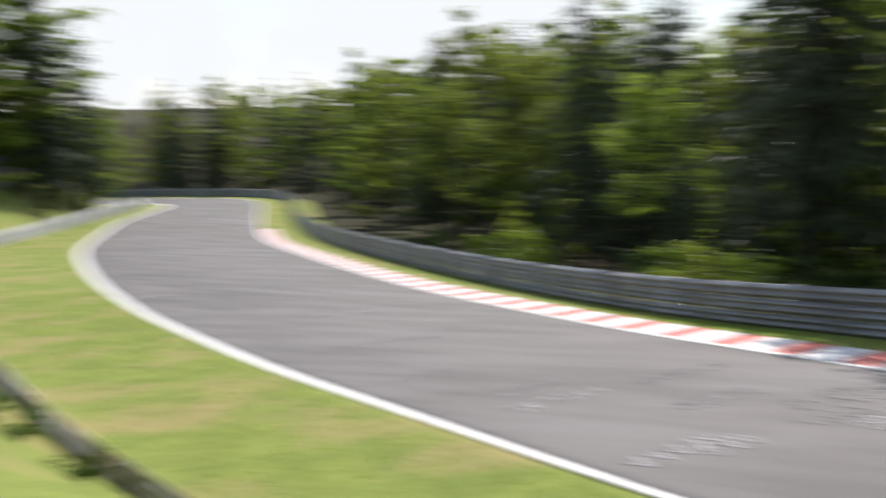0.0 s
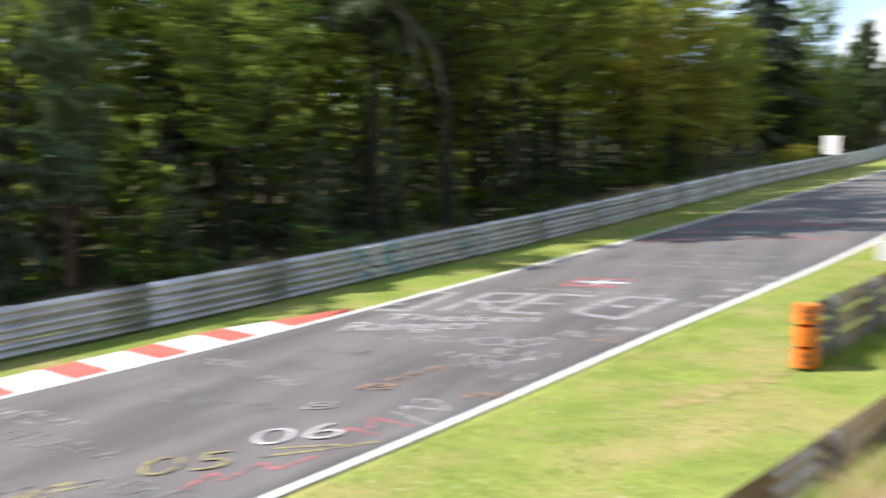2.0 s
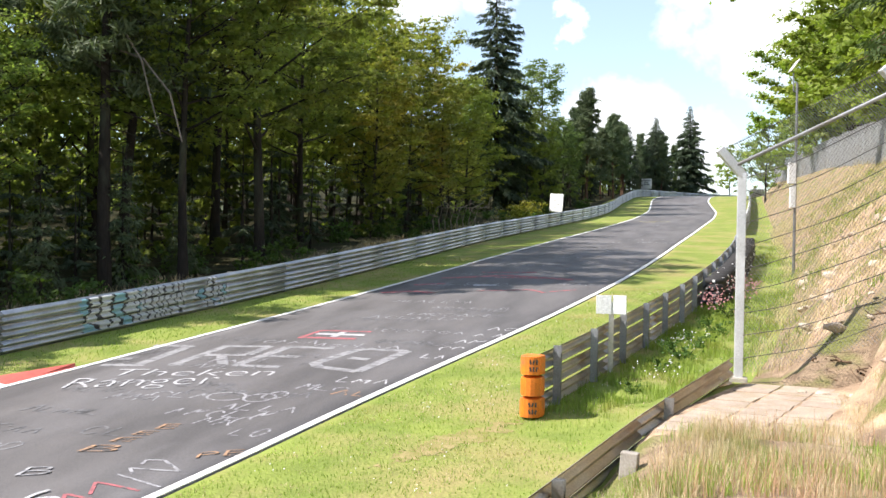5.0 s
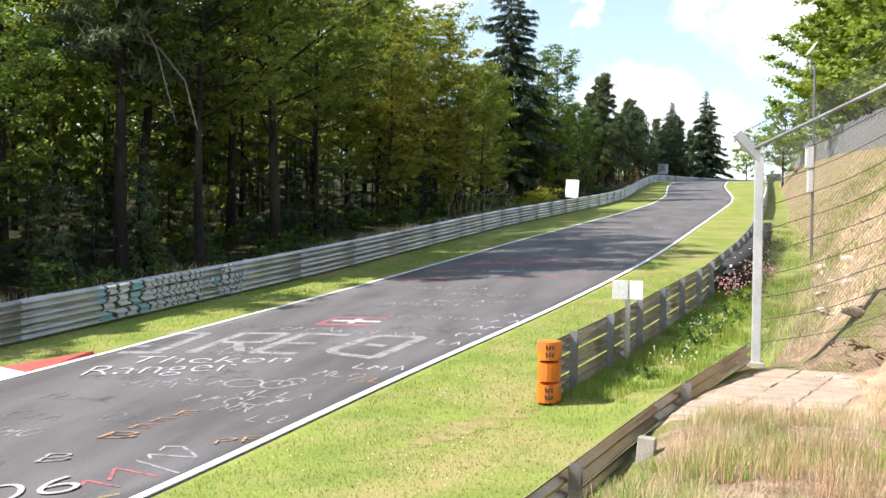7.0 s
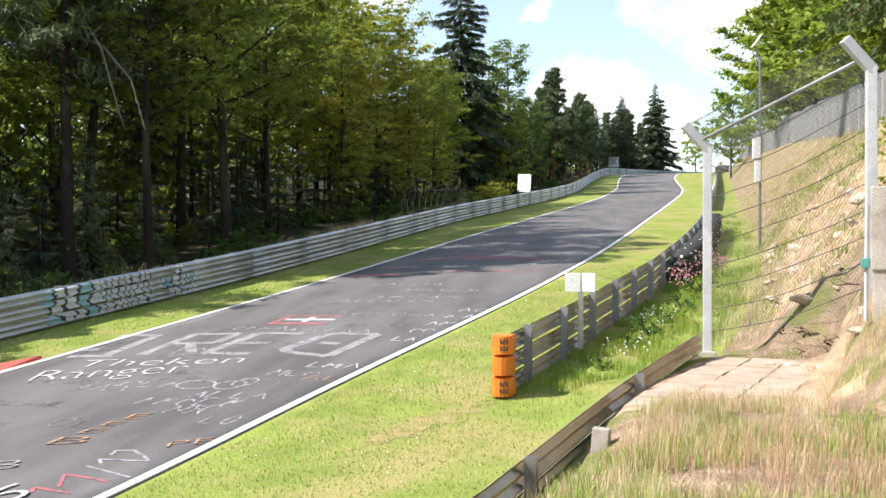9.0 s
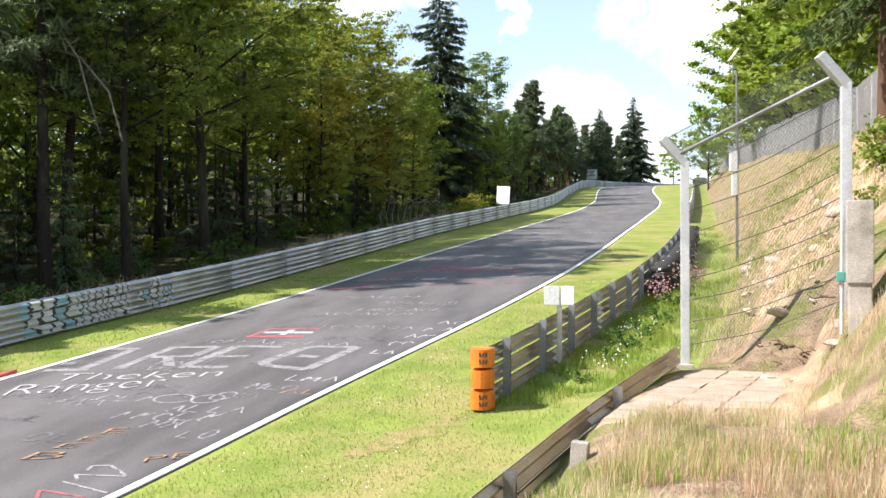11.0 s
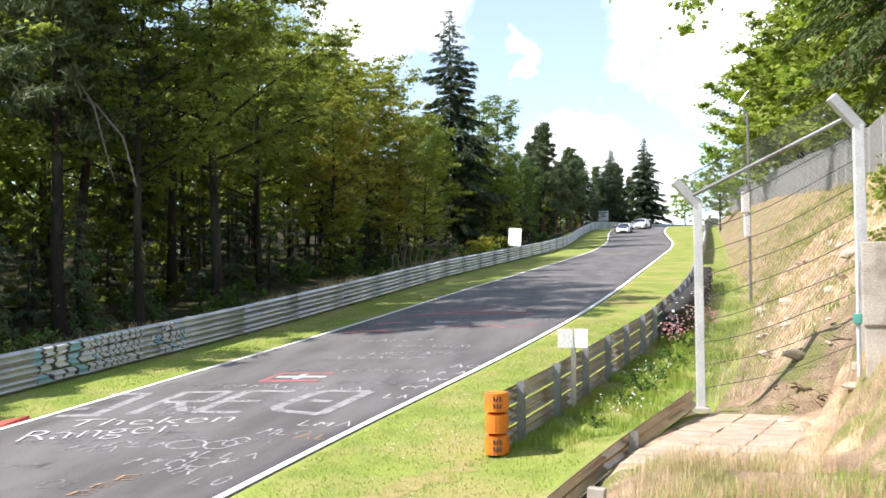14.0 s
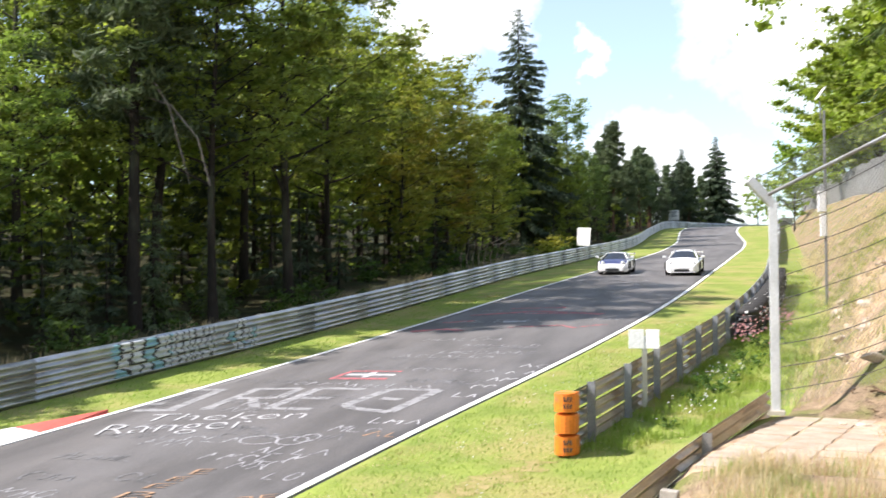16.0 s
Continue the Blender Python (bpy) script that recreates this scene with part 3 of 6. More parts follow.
RAIL = guard_rail("guard_rail", "long grey galvanised triple-beam guard rail before the wood", wood_rail, 8, 178, 3, 1, M["steel"], M["steel_old"], post_side=-1)
# same rail carried on, its backlit shade given by the darker steel
guard_rail("guard_rail", "weathered triple-beam guard rail along the inside of the bend, coloured dark for shade", lambda s: 0.0, -150, 8, 3, 1, M["steel_dark"], M["steel_old"], post_side=-1)
guard_rail("guard_rail", "weathered triple-beam guard rail with orange end caps on grass", right_barrier, 18.3, 60, 3, -1, M["steel_old"], M["steel_dark"], post_side=1, top=0.0, tall=0.92)
guard_rail("guard_rail", "white-painted guard rail along the upper verge", right_barrier, 66, 106, 3, -1, M["white"], M["steel_old"], post_side=1)
guard_rail("guard_rail", "grey triple-beam guard rail near the crest", right_barrier, 106, 150, 3, -1, M["steel"], M["steel_old"], post_side=1)
guard_rail("guard_rail", "rusty double-beam guard rail at the foot of the bank", rail_off, -20, 20.6, 2, -1, M["steel_rust"], M["steel_old"], posts=4.0, post_side=1, base=0.08)
guard_rail("guard_rail", "bright galvanised guard rail below the grassy slope", lower_barrier, -120, -28, 3, -1, M["post_white"], M["steel_old"], post_side=1)


# ---- orange end caps ----
def end_caps():
    p, h = spot(18.2, right_barrier(18.2) + 0.02), along(18.2)[1]
    caps = thing("end_cap_stack", pose(p.x, p.y, p.z, 0, 0, heading(18.2) - 90), "three scuffed orange plastic caps stacked on the rail's end", "end cap")
    for i in range(3):
        bm = bmesh.new()
        box(bm, (0.34, 0.3, 0.315), (0.02, 0.0, 0.17 + 0.33 * i), bevel=0.05)
        tube(bm, [(0.02, -0.1, 0.03 + 0.33 * i), (0.02, -0.1, 0.31 + 0.33 * i)], 0.155, 14)
        cap = part("cap", bm, M["orange"], caps, smooth=False)
        cap.rotation_euler = (0, 0, radians((-3, 4, -2)[i]))
        if i != 1:
            bm = bmesh.new()
            for r in range(2):
                for k in range(5):
                    box(bm, (0.028, 0.006, 0.07), (-0.03 + 0.045 * k, -0.258 + 0.02 * abs(k - 2), 0.12 + 0.33 * i + 0.11 * r), Matrix.Rotation(0.3 * math.sin(k * 2.1 + r), 4, "Y"))
            part("marking", bm, M["marker"], cap, "unreadable black scribbled marks")
    return caps


end_caps()

# ---- trees ----
def leaves(rng, centres, radii, count, size, flat=0.5, droop=0.0, long=1.0, corners=4, thick=0.55, narrow=1.0):
    """count leaf quads spread over clumps; returns verts and faces."""
    centres, radii = np.array(centres), np.array(radii)
    pick = rng.choice(len(centres), count, p=radii ** 2 / (radii ** 2).sum())
    d = rng.normal(size=(count, 3))
    d /= np.linalg.norm(d, axis=1)[:, None]
    r = radii[pick] * np.minimum(np.abs(rng.normal(0, 0.78, count)), 1.7)
    p = centres[pick] + d * r[:, None] * np.array([1.1, 1.1, thick])
    nrm = rng.normal(size=(count, 3)) * (1 - flat) + np.array([0, 0, 1.0]) * flat + 0.4 * d
    nrm /= np.linalg.norm(nrm, axis=1)[:, None]
    a = np.cross(nrm, rng.normal(size=(count, 3)))
    a /= np.linalg.norm(a, axis=1)[:, None]
    a[:, 2] -= droop
    b = np.cross(nrm, a)
    sz = size * rng.uniform(0.6, 1.3, count)[:, None]
    a, b = a * sz * 0.5 * long, b * sz * 0.36 * narrow
    if corners == 3:
        v = np.stack([p - a - b, p + b * 1.5 - 0.3 * a, p + a * 1.2 - 0.2 * b], 1).reshape(-1, 3)
    else:
        v = np.stack([p - a, p + b - 0.1 * a, p + a, p - b - 0.1 * a], 1).reshape(-1, 3)
    f = np.arange(count * corners).reshape(-1, corners)
    return v.tolist(), f.tolist()


def limb(bm, rng, start, way, length, r, bend=0.25, n=5, sides=5):
    pts, d, p = [Vector(start)], Vector(way).normalized(), Vector(start)
    for _ in range(n):
        d = (d + Vector(rng.normal(size=3)) * bend * 0.4 + Vector((0, 0, 0.06))).normalized()
        p = p + d * length / n
        pts.append(p.copy())
    tube(bm, pts, [r * (1 - 0.8 * k / n) for k in range(n + 1)], sides, False)
    return pts


def broadleaf(seed, height, spread, first, count, size, mat_leaf, lean=0.0, clump=1.0, limbs=22, sides=5, corners=4, sprays=False):
    rng = np.random.default_rng(seed)
    bm = bmesh.new()
    trunk, p = [], Vector((0, 0, -0.3))
    n = 9
    for k in range(n + 1):
        u = k / n
        trunk.append(Vector((lean * u * height + 0.15 * math.sin(3 * u + seed), 0.15 * math.sin(4.1 * u + 2 * seed), -0.3 + u * height * 0.9)))
    r0 = 0.0125 * height
    tube(bm, trunk, [r0 * (1.25 if k == 0 else 1) * (1 - 0.85 * k / n) for k in range(n + 1)], 9, False)
    cs, rs = [], []
    for i in range(limbs):
        u = first + (0.97 - first) * (i / (limbs - 1)) ** 0.9
        k = min(int(u * n), n - 1)
        q = trunk[k].lerp(trunk[k + 1], u * n - k)
        ang = i * 2.4 + rng.uniform(-0.4, 0.4)
        reach = spread * (0.45 + 0.75 * math.sin(math.pi * min(1, 0.25 + 0.75 * (1 - (u - first) / (1 - first))) * 0.62)) * rng.uniform(0.7, 1.1)
        up = 0.1 + 0.55 * u if sprays else 0.35 + 0.9 * u
        pts = limb(bm, rng, q, (math.cos(ang), math.sin(ang), up), reach, r0 * 0.42 * (1.1 - u), 0.35, 5, sides)
        if sprays:  # flat tiers of twigs with gaps between them
            for m in (2, 3, 4, 5):
                for turn in (-1, 0, 1):
                    away = Vector((math.cos(ang + turn * 1.1), math.sin(ang + turn * 1.1), 0.1)) * rng.uniform(0.3, 1.1) * (1.25 - 0.12 * m) * height / 15
                    tip = pts[m] + away + Vector((0, 0, rng.normal() * 0.12))
                    tube(bm, [pts[m], tip], [0.02, 0.006], 3, False)
                    cs.append(tuple(tip))
                    rs.append(clump * rng.uniform(0.28, 0.62) * height / 15)
            continue
        for m, w in ((2, 0.3), (3, 0.5), (4, 0.6), (5, 0.7)):
            cs.append(tuple(pts[m] + Vector(rng.normal(size=3)) * 0.3))
            rs.append(clump * rng.uniform(0.55, 1.0) * (0.6 + 0.5 * w) * height / 15)
        if i % 2 == 0:
            side = limb(bm, rng, pts[2], Vector((math.cos(ang + 0.9), math.sin(ang + 0.9), 0.5)), reach * 0.6, r0 * 0.2 * (1.1 - u), 0.4, 4, 4)
            cs.append(tuple(side[-1]))
            rs.append(clump * rng.uniform(0.6, 1.0) * height / 15)
    me_t = bpy.data.meshes.new("trunk")
    bm.to_mesh(me_t)
    bm.free()
    me_t.materials.append(M["bark"])
    me_t.polygons.foreach_set("use_smooth", [True] * len(me_t.polygons))
    v, f = leaves(rng, cs, rs, count, size, 0.62 if sprays else 0.5, corners=corners, thick=0.32 if sprays else 0.55)
    return me_t, mesh("crown", v, f, mat_leaf)


def conifer(seed, height, spread, first, count, size, mat_leaf, bark, tuft=1.0, rows=2.6):
    rng = np.random.default_rng(seed)
    bm = bmesh.new()
    top = Vector((0.02 * height * math.sin(seed), 0.02 * height * math.cos(seed), height))
    r0 = 0.012 * height
    tube(bm, [Vector((0, 0, -0.3)), top * 0.35, top * 0.7, top * 0.985], [r0 * 1.2, r0 * 0.85, r0 * 0.5, 0.02], 9, False)
    cs, rs, vs, fs = [], [], [], []
    whorls = int(height * rows)
    p_all, a_all = [], []
    for i in range(whorls):
        u = first + (0.985 - first) * i / (whorls - 1)
        q = top * u
        w = (1 - (u - first) / (1 - first))
        reach = spread * (0.06 + 0.94 * w ** 0.8) * (1.0 if w < 0.85 else 0.75)
        for k in range(5):
            ang = 2 * math.pi * k / 5 + i * 0.7 + rng.uniform(-0.25, 0.25)
            L = reach * rng.uniform(0.45, 1.2)
            tip = q + Vector((math.cos(ang) * L, math.sin(ang) * L, 0.15 * L - (0.2 + 0.4 * w) * L * rng.uniform(0.6, 1.4)))
            bend = q.lerp(tip, 0.55) + Vector((0, 0, -0.06 * L))
            tube(bm, [q, tip], [0.012 + 0.016 * w, 0.004], 3, False)
            p_all.append((q, bend, tip, L))
    weight = np.array([x[3] for x in p_all]) + 0.15
    pick = rng.choice(len(p_all), count, p=weight / weight.sum())
    t = rng.uniform(0.12, 1.05, count)
    Q = np.array([tuple(x[0]) for x in p_all])[pick]
    B = np.array([tuple(x[1]) for x in p_all])[pick]
    T = np.array([tuple(x[2]) for x in p_all])[pick]
    tt = t[:, None]
    P = (1 - tt) ** 2 * Q + 2 * tt * (1 - tt) * B + tt ** 2 * T
    way = T - Q
    way /= np.linalg.norm(way, axis=1)[:, None]
    side = np.cross(way, [0, 0, 1.0]) * rng.choice([-1, 1], count)[:, None]
    a = side * rng.uniform(0.2, 1, count)[:, None] + way * 0.7 + np.array([0, 0, -1.0]) * rng.uniform(0.1, 0.7, count)[:, None] + rng.normal(size=(count, 3)) * 0.15
    a /= np.linalg.norm(a, axis=1)[:, None]
    b = np.cross(a, rng.normal(size=(count, 3)))
    b /= np.linalg.norm(b, axis=1)[:, None]
    sz = size * rng.uniform(0.6, 1.3, count)[:, None] * tuft
    sz *= np.clip(np.array([x[3] for x in p_all])[pick] / (0.45 * spread), 0.3, 1)[:, None]
    P = P + rng.normal(size=(count, 3)) * 0.07
    v = np.stack([P + b * sz * 0.14, P + a * sz, P - b * sz * 0.14 + a * sz * 0.1], 1).reshape(-1, 3)
    f = np.arange(count * 3).reshape(-1, 3)
    me_t = bpy.data.meshes.new("trunk")
    bm.to_mesh(me_t)
    bm.free()
    me_t.materials.append(bark)
    me_t.polygons.foreach_set("use_smooth", [True] * len(me_t.polygons))
    return me_t, mesh("crown", v.tolist(), f.tolist(), mat_leaf)


def pine_tree(seed, height, spread, count, size, first=0.4, bark=None):
    rng = np.random.default_rng(seed)
    bm = bmesh.new()
    r0 = 0.013 * height
    pts = [Vector((0.12 * math.sin(k + seed), 0.12 * math.cos(1.7 * k + seed), -0.3 + height * 0.97 * k / 7)) for k in range(8)]
    tube(bm, pts, [r0 * (1.15 - 0.95 * k / 7) for k in range(8)], 9, False)
    cs, rs = [], []
    for i in range(46):
        u = first + (0.98 - first) * i / 45
        q = pts[0].lerp(pts[-1], u)
        ang = i * 2.4 + rng.uniform(-0.5, 0.5)
        L = spread * rng.uniform(0.35, 1.0) * (1.1 - 0.85 * (u - first) / (1 - first))
        w = limb(bm, rng, q, (math.cos(ang), math.sin(ang), 0.35), L, 0.05 * (1.3 - u), 0.4, 4, 4)
        cs += [tuple(w[-1]), tuple(w[2])]
        rs += [0.5 * height / 15 * rng.uniform(0.5, 1.1), 0.42 * height / 15]
    for i in range(7):  # dead stubs below the crown
        q = pts[0].lerp(pts[-1], 0.22 + 0.04 * i)
        ang = rng.uniform(0, 6.3)
        limb(bm, rng, q, (math.cos(ang), math.sin(ang), -0.1), rng.uniform(0.5, 1.4), 0.025, 0.4, 3, 4)
    me_t = bpy.data.meshes.new("trunk")
    bm.to_mesh(me_t)
    bm.free()
    me_t.materials.append(bark or M["bark_pine"])
    me_t.polygons.foreach_set("use_smooth", [True] * len(me_t.polygons))
    v, f = leaves(rng, cs, rs, count, size, 0.2, 0.0, 2.2, 3, 0.6, 0.4)
    return me_t, mesh("crown", v, f, M["pine"])


def bush_mesh(seed, height, spread, count, size, mat_leaf):
    rng = np.random.default_rng(seed)
    bm = bmesh.new()
    cs, rs = [], []
    for i in range(9):
        ang, u = rng.uniform(0, 6.3), rng.uniform(0.4, 1)
        w = limb(bm, rng, (0, 0, -0.1), (math.cos(ang) * spread * 0.6, math.sin(ang) * spread * 0.6, height * u), height * u, 0.02, 0.4, 4, 4)
        cs += [tuple(w[-1]), tuple(w[2])]
        rs += [0.33 * spread * rng.uniform(0.7, 1.2), 0.3 * spread]
    me_t = bpy.data.meshes.new("stem")
    bm.to_mesh(me_t)
    bm.free()
    me_t.materials.append(M["bark"])
    v, f = leaves(rng, cs, rs, count, size)
    return me_t, mesh("foliage", v, f, mat_leaf)


def plant(name, meshes, x, y, turn, scale, label, category, group="", sink=0.0):
    ob = thing(name, pose(x, y, ground_at(x, y) - sink, 0, 0, turn) @ Matrix.Diagonal((scale, scale, scale, 1)), label, category, group)
    for me in meshes:
        part(me.name.split(".")[0], me, None, ob)
    return ob


BEECH = [broadleaf(k, 15 + k, 4.4, (0.28, 0.16, 0.22)[k], 7600, 0.3, M["beech"], clump=1.1, corners=3) for k in range(3)]
WARM = [broadleaf(11 + k, 15 + k, 4.4, 0.2, 17000, 0.2, M["beech_warm"], clump=1.15, corners=3, limbs=30, sides=4, sprays=True) for k in range(2)]
BIRCH = [broadleaf(17, 15, 2.2, 0.2, 9000, 0.2, M["birch"], clump=1.1, corners=3, limbs=26, sides=4, sprays=True)]
MAPLE = [broadleaf(21 + k, 11, 4.8, 0.06, 17000, 0.29, M["maple"], clump=1.9, corners=3, limbs=30, sides=4, sprays=True) for k in range(2)]
SPRUCE = [conifer(31, 20, 4.4, 0.16, 7500, 0.55, M["spruce"], M["bark"]), conifer(33, 17, 3.4, 0.22, 7500, 0.48, M["spruce"], M["bark"])]
BEECH_NEAR = [broadleaf(k, 15 + k, 4.0, (0.36, 0.3, 0.33)[k], 23000, 0.16, M["beech"], clump=1.0, corners=3, limbs=30, sides=4, sprays=True) for k in range(3)]
SPRUCE_DENSE = [conifer(35, 15, 3.9, 0.03, 14000, 0.75, M["spruce"], M["bark"], rows=3.4)]
SPRUCE_TALL = conifer(31, 20, 4.6, 0.1, 24000, 0.55, M["spruce"], M["bark"], rows=2.2)
SPRUCE_NEAR = [conifer(31, 20, 4.4, 0.12, 16000, 0.42, M["spruce"], M["bark"]), conifer(33, 17, 3.6, 0.2, 14000, 0.4, M["spruce"], M["bark"])]
PINE = [pine_tree(41 + k, 15, 3.0, 11000, 0.34, 0.25) for k in range(2)]
PINE_NEAR = [pine_tree(45 + k, 15, 3.6, 24000, 0.2, 0.42, M["bark"]) for k in range(2)]
FAR_BEECH = [broadleaf(51 + k, 14, 4.4, 0.04, 1500, 0.55, M["beech"], limbs=12, sides=3, corners=3) for k in range(2)]
FAR_SPRUCE = [conifer(61, 16, 3.0, 0.03, 1900, 0.85, M["spruce"], M["bark"], rows=1.2)]
BUSH = [bush_mesh(71 + k, 1.5, 1.3, 560, 0.15, M["shrub"]) for k in range(2)]
BUSH_BRIGHT = [bush_mesh(75, 1.6, 1.2, 1500, 0.13, M["maple"])]
YOUNG = [conifer(63, 16, 3.6, 0.03, 1300, 0.9, M["spruce"], M["bark"], rows=0.5), broadleaf(57, 14, 4.4, 0.04, 800, 0.9, M["beech"], limbs=9, sides=3, corners=3)]
SAPLING = [conifer(81, 4.0, 1.3, 0.05, 3200, 0.2, M["pine"], M["bark"])]


def build_woods():
    rng = np.random.default_rng(5)
    kinds = [(BEECH, "beech_tree", "tall beech tree with dark green leaves"), (WARM, "beech_tree", "broadleaf tree with yellowing crown"),
             (SPRUCE, "spruce_tree", "dark slender spruce tree"), (PINE, "pine_tree", "pine tree with bare reddish trunk")]
    spots = []
    gaps = [(spot(84, -1.3), 24, 4.5), (spot(-26.5, -2.8), 12, 2.5), (spot(-13, -2.5), 12, 2.5), (spot(15, -1.5), 8, 2.5)]

    def free(x, y, d):
        return all((x - a) ** 2 + (y - b) ** 2 > d * d for a, b in spots)

    def put(kind, x, y, sc, k=None):
        meshes, name, label = kind
        for gap, reach, half in gaps:  # gaps in the wood that let the sun in
            d = (x - gap.x) * -0.92 + (y - gap.y) * -0.39
            if 0 < d < reach and abs((x - gap.x) * 0.39 - (y - gap.y) * 0.92) < half:
                sc = min(sc, max(0.2, 0.75 * d / 15))
        near = locate(x, y)
        if 6 < near[0] < 50 and near[1] > -11:
            meshes = BEECH_NEAR if meshes is BEECH else SPRUCE_NEAR if meshes is SPRUCE else meshes
        me = meshes[int(rng.integers(len(meshes))) if k is None else k]
        spots.append((x, y))
        return plant(name, me, x, y, rng.uniform(0, 360), sc, label, "tree", "trees of the wood", 0.05)

    # trees that stand out one by one
    plant("spruce_tree", SPRUCE_TALL, -16.2, 90.0, 70, 1.08, "tall solitary spruce standing above the wood's edge", "tree", "trees of the wood", 0.05)
    spots.append((-16.2, 90.0))
    put(kinds[0], -15.9, 36.7, 1.08, 1)
    put(kinds[0], -19.9, 41.8, 1.08, 2)
    put(kinds[0], -18.2, 47.5, 0.92, 0)
    put(kinds[0], -16.6, 32.2, 0.98, 0)
    put(kinds[0], -23.6, 31.0, 0.98, 2)
    put(kinds[0], -24.0, 38.5, 1.05, 0)
    put(kinds[0], -17.6, 86.0, 0.68, 1)
    put(kinds[0], -19.5, 91.0, 0.72, 2)
    put(kinds[2], -18.6, 84.0, 0.6, 1)
    for x, y, sc, k in ((-18.3, 30.0, 1.1, 1), (-19.9, 34.2, 1.0, 0)):
        pine = put((PINE_NEAR, "pine_tree", "pine with dark trunk and blue-green needles"), x, y, sc, k)
        if y == 30.0:  # snapped limbs that hang from the crown
            for pts in (((-18.25, 30.0, 11.4), (-17.5, 29.7, 10.9), (-16.83, 29.53, 10.0), (-16.53, 29.67, 8.73), (-16.22, 29.79, 7.55)), ((-18.25, 30.0, 10.6), (-16.9, 29.75, 10.1), (-15.96, 29.8, 9.0), (-15.59, 29.96, 7.46))):
                limb_ob = part("snapped_limb", tube(bmesh.new(), pts, [0.045, 0.04, 0.034, 0.028, 0.012][:len(pts)], 6), M["bark_pale"], pine, "pale bare snapped limb")
                limb_ob.matrix_parent_inverse = pine.matrix_world.inverted()
    for s, off, sc in ((-14.5, -4.2, 0.78), (-17.5, -4.6, 0.74), (-11.5, -4.6, 0.76)):
        p = spot(s, off)
        put(kinds[2], p.x, p.y, sc, 0)
    for x, y, sc, k in ((-19.7, 56.4, 0.92, 0), (-19.9, 62.5, 0.9, 1), (-19.2, 66.8, 0.92, 0), (-18.4, 71.1, 0.9, 1), (-17.7, 77.5, 0.95, 0), (-17.3, 82.5, 0.9, 1),
                        (-23.5, 60.0, 1.0, 1), (-23.0, 69.0, 1.0, 0), (-16.6, 54.0, 0.66, 1), (-16.2, 60.0, 0.64, 0), (-15.6, 66.0, 0.66, 1), (-15.2, 72.5, 0.62, 0)):
        put(kinds[1], x, y, sc, k)
    birch = (BIRCH, "birch_tree", "slender grey-green broadleaf tree in the skyline")
    for x, y, sc in ((-14.2, 103.1, 1.06), (-15.4, 98.7, 0.96), (-13.2, 97.0, 0.7), (-13.0, 111.9, 0.66), (-12.0, 105.0, 0.6)):
        put(birch, x, y, sc, 0)
    for x, y, sc, k in ((-10.3, 112.5, 0.89, 0), (-8.7, 129.5, 0.74, 1), (-8.4, 142.4, 0.7, 0), (-3.2, 153.6, 0.66, 1), (-12.4, 118.2, 0.75, 1), (-8.0, 140.0, 0.66, 1), (-10.0, 127.1, 0.62, 0), (-1.6, 169.5, 0.62, 0), (-11.5, 123.0, 0.7, 0), (-9.6, 136.5, 0.68, 1), (-6.2, 150.5, 0.64, 0), (-4.6, 159.5, 0.68, 1)):
        put(kinds[3], x, y, sc, k)
    for x, y, sc, k in ((-4.2, 153.2, 0.72, 1), (-5.4, 151.0, 0.5, 1), (-9.5, 134.0, 0.52, 1), (-12.5, 115.0, 0.5, 0), (-11.0, 120.5, 0.5, 1), (-7.4, 146.0, 0.5, 0)):
        put(kinds[2], x, y, sc, k)
    put((SPRUCE_DENSE, "spruce_tree", "broad dense dark spruce at the crest"), 0.9, 164.8, 0.98, 0)
    put((SPRUCE_DENSE, "spruce_tree", "broad dense dark spruce at the crest"), -4.2, 156.2, 0.8, 0)
    for k in range(60):  # growth that closes the wood's edge up to the crest
        p = spot(90 + 1.22 * k, -rng.uniform(3.4, 11))
        kind = (BIRCH, FAR_SPRUCE, FAR_BEECH, FAR_SPRUCE, FAR_BEECH)[k % 5]
        put((kind, "young_tree", "young tree filling the wood's edge near the crest"), p.x, p.y, rng.uniform(0.4, 0.6))
    for _ in range(4000):
        if len(spots) > 202:
            break
        s = rng.uniform(-48, 118)
        off = -(4.0 if 27 < s < 50 else 5.5) - rng.exponential(6)
        if 68 < s < 94 and off > -12 or 24 < s < 50 and off > -8:
            continue
        if off < -18:
            continue
        p = spot(s, off)
        if not free(p.x, p.y, 3.6):
            continue
        u = rng.uniform()
        if s > 95:
            kind = kinds[3] if u < 0.1 else kinds[0] if u < 0.25 else kinds[2]
        elif s > 40:
            kind = kinds[1] if u < 0.3 else kinds[0] if u < 0.8 else kinds[2]
        else:
            kind = (kinds[2] if u < 0.62 else kinds[0]) if s < 14 else kinds[0] if u < 0.5 else kinds[2] if u < 0.8 else kinds[3]
        sc = rng.uniform(0.72, 0.98) * np.interp(s, [20, 45, 60, 80, 95], [1.1, 0.9, 0.75, 0.62, 0.5])
        if not 31 < s < 46:
            sc = min(sc, (2.6 + 1.12 * -off) / 15.5, 9.0 / 15 if s < -14 else 2)
        if 0 < s < 28:
            sc = min(sc, 0.74)
        put(kind, p.x, p.y, sc)
    # deeper wood
    n = 0
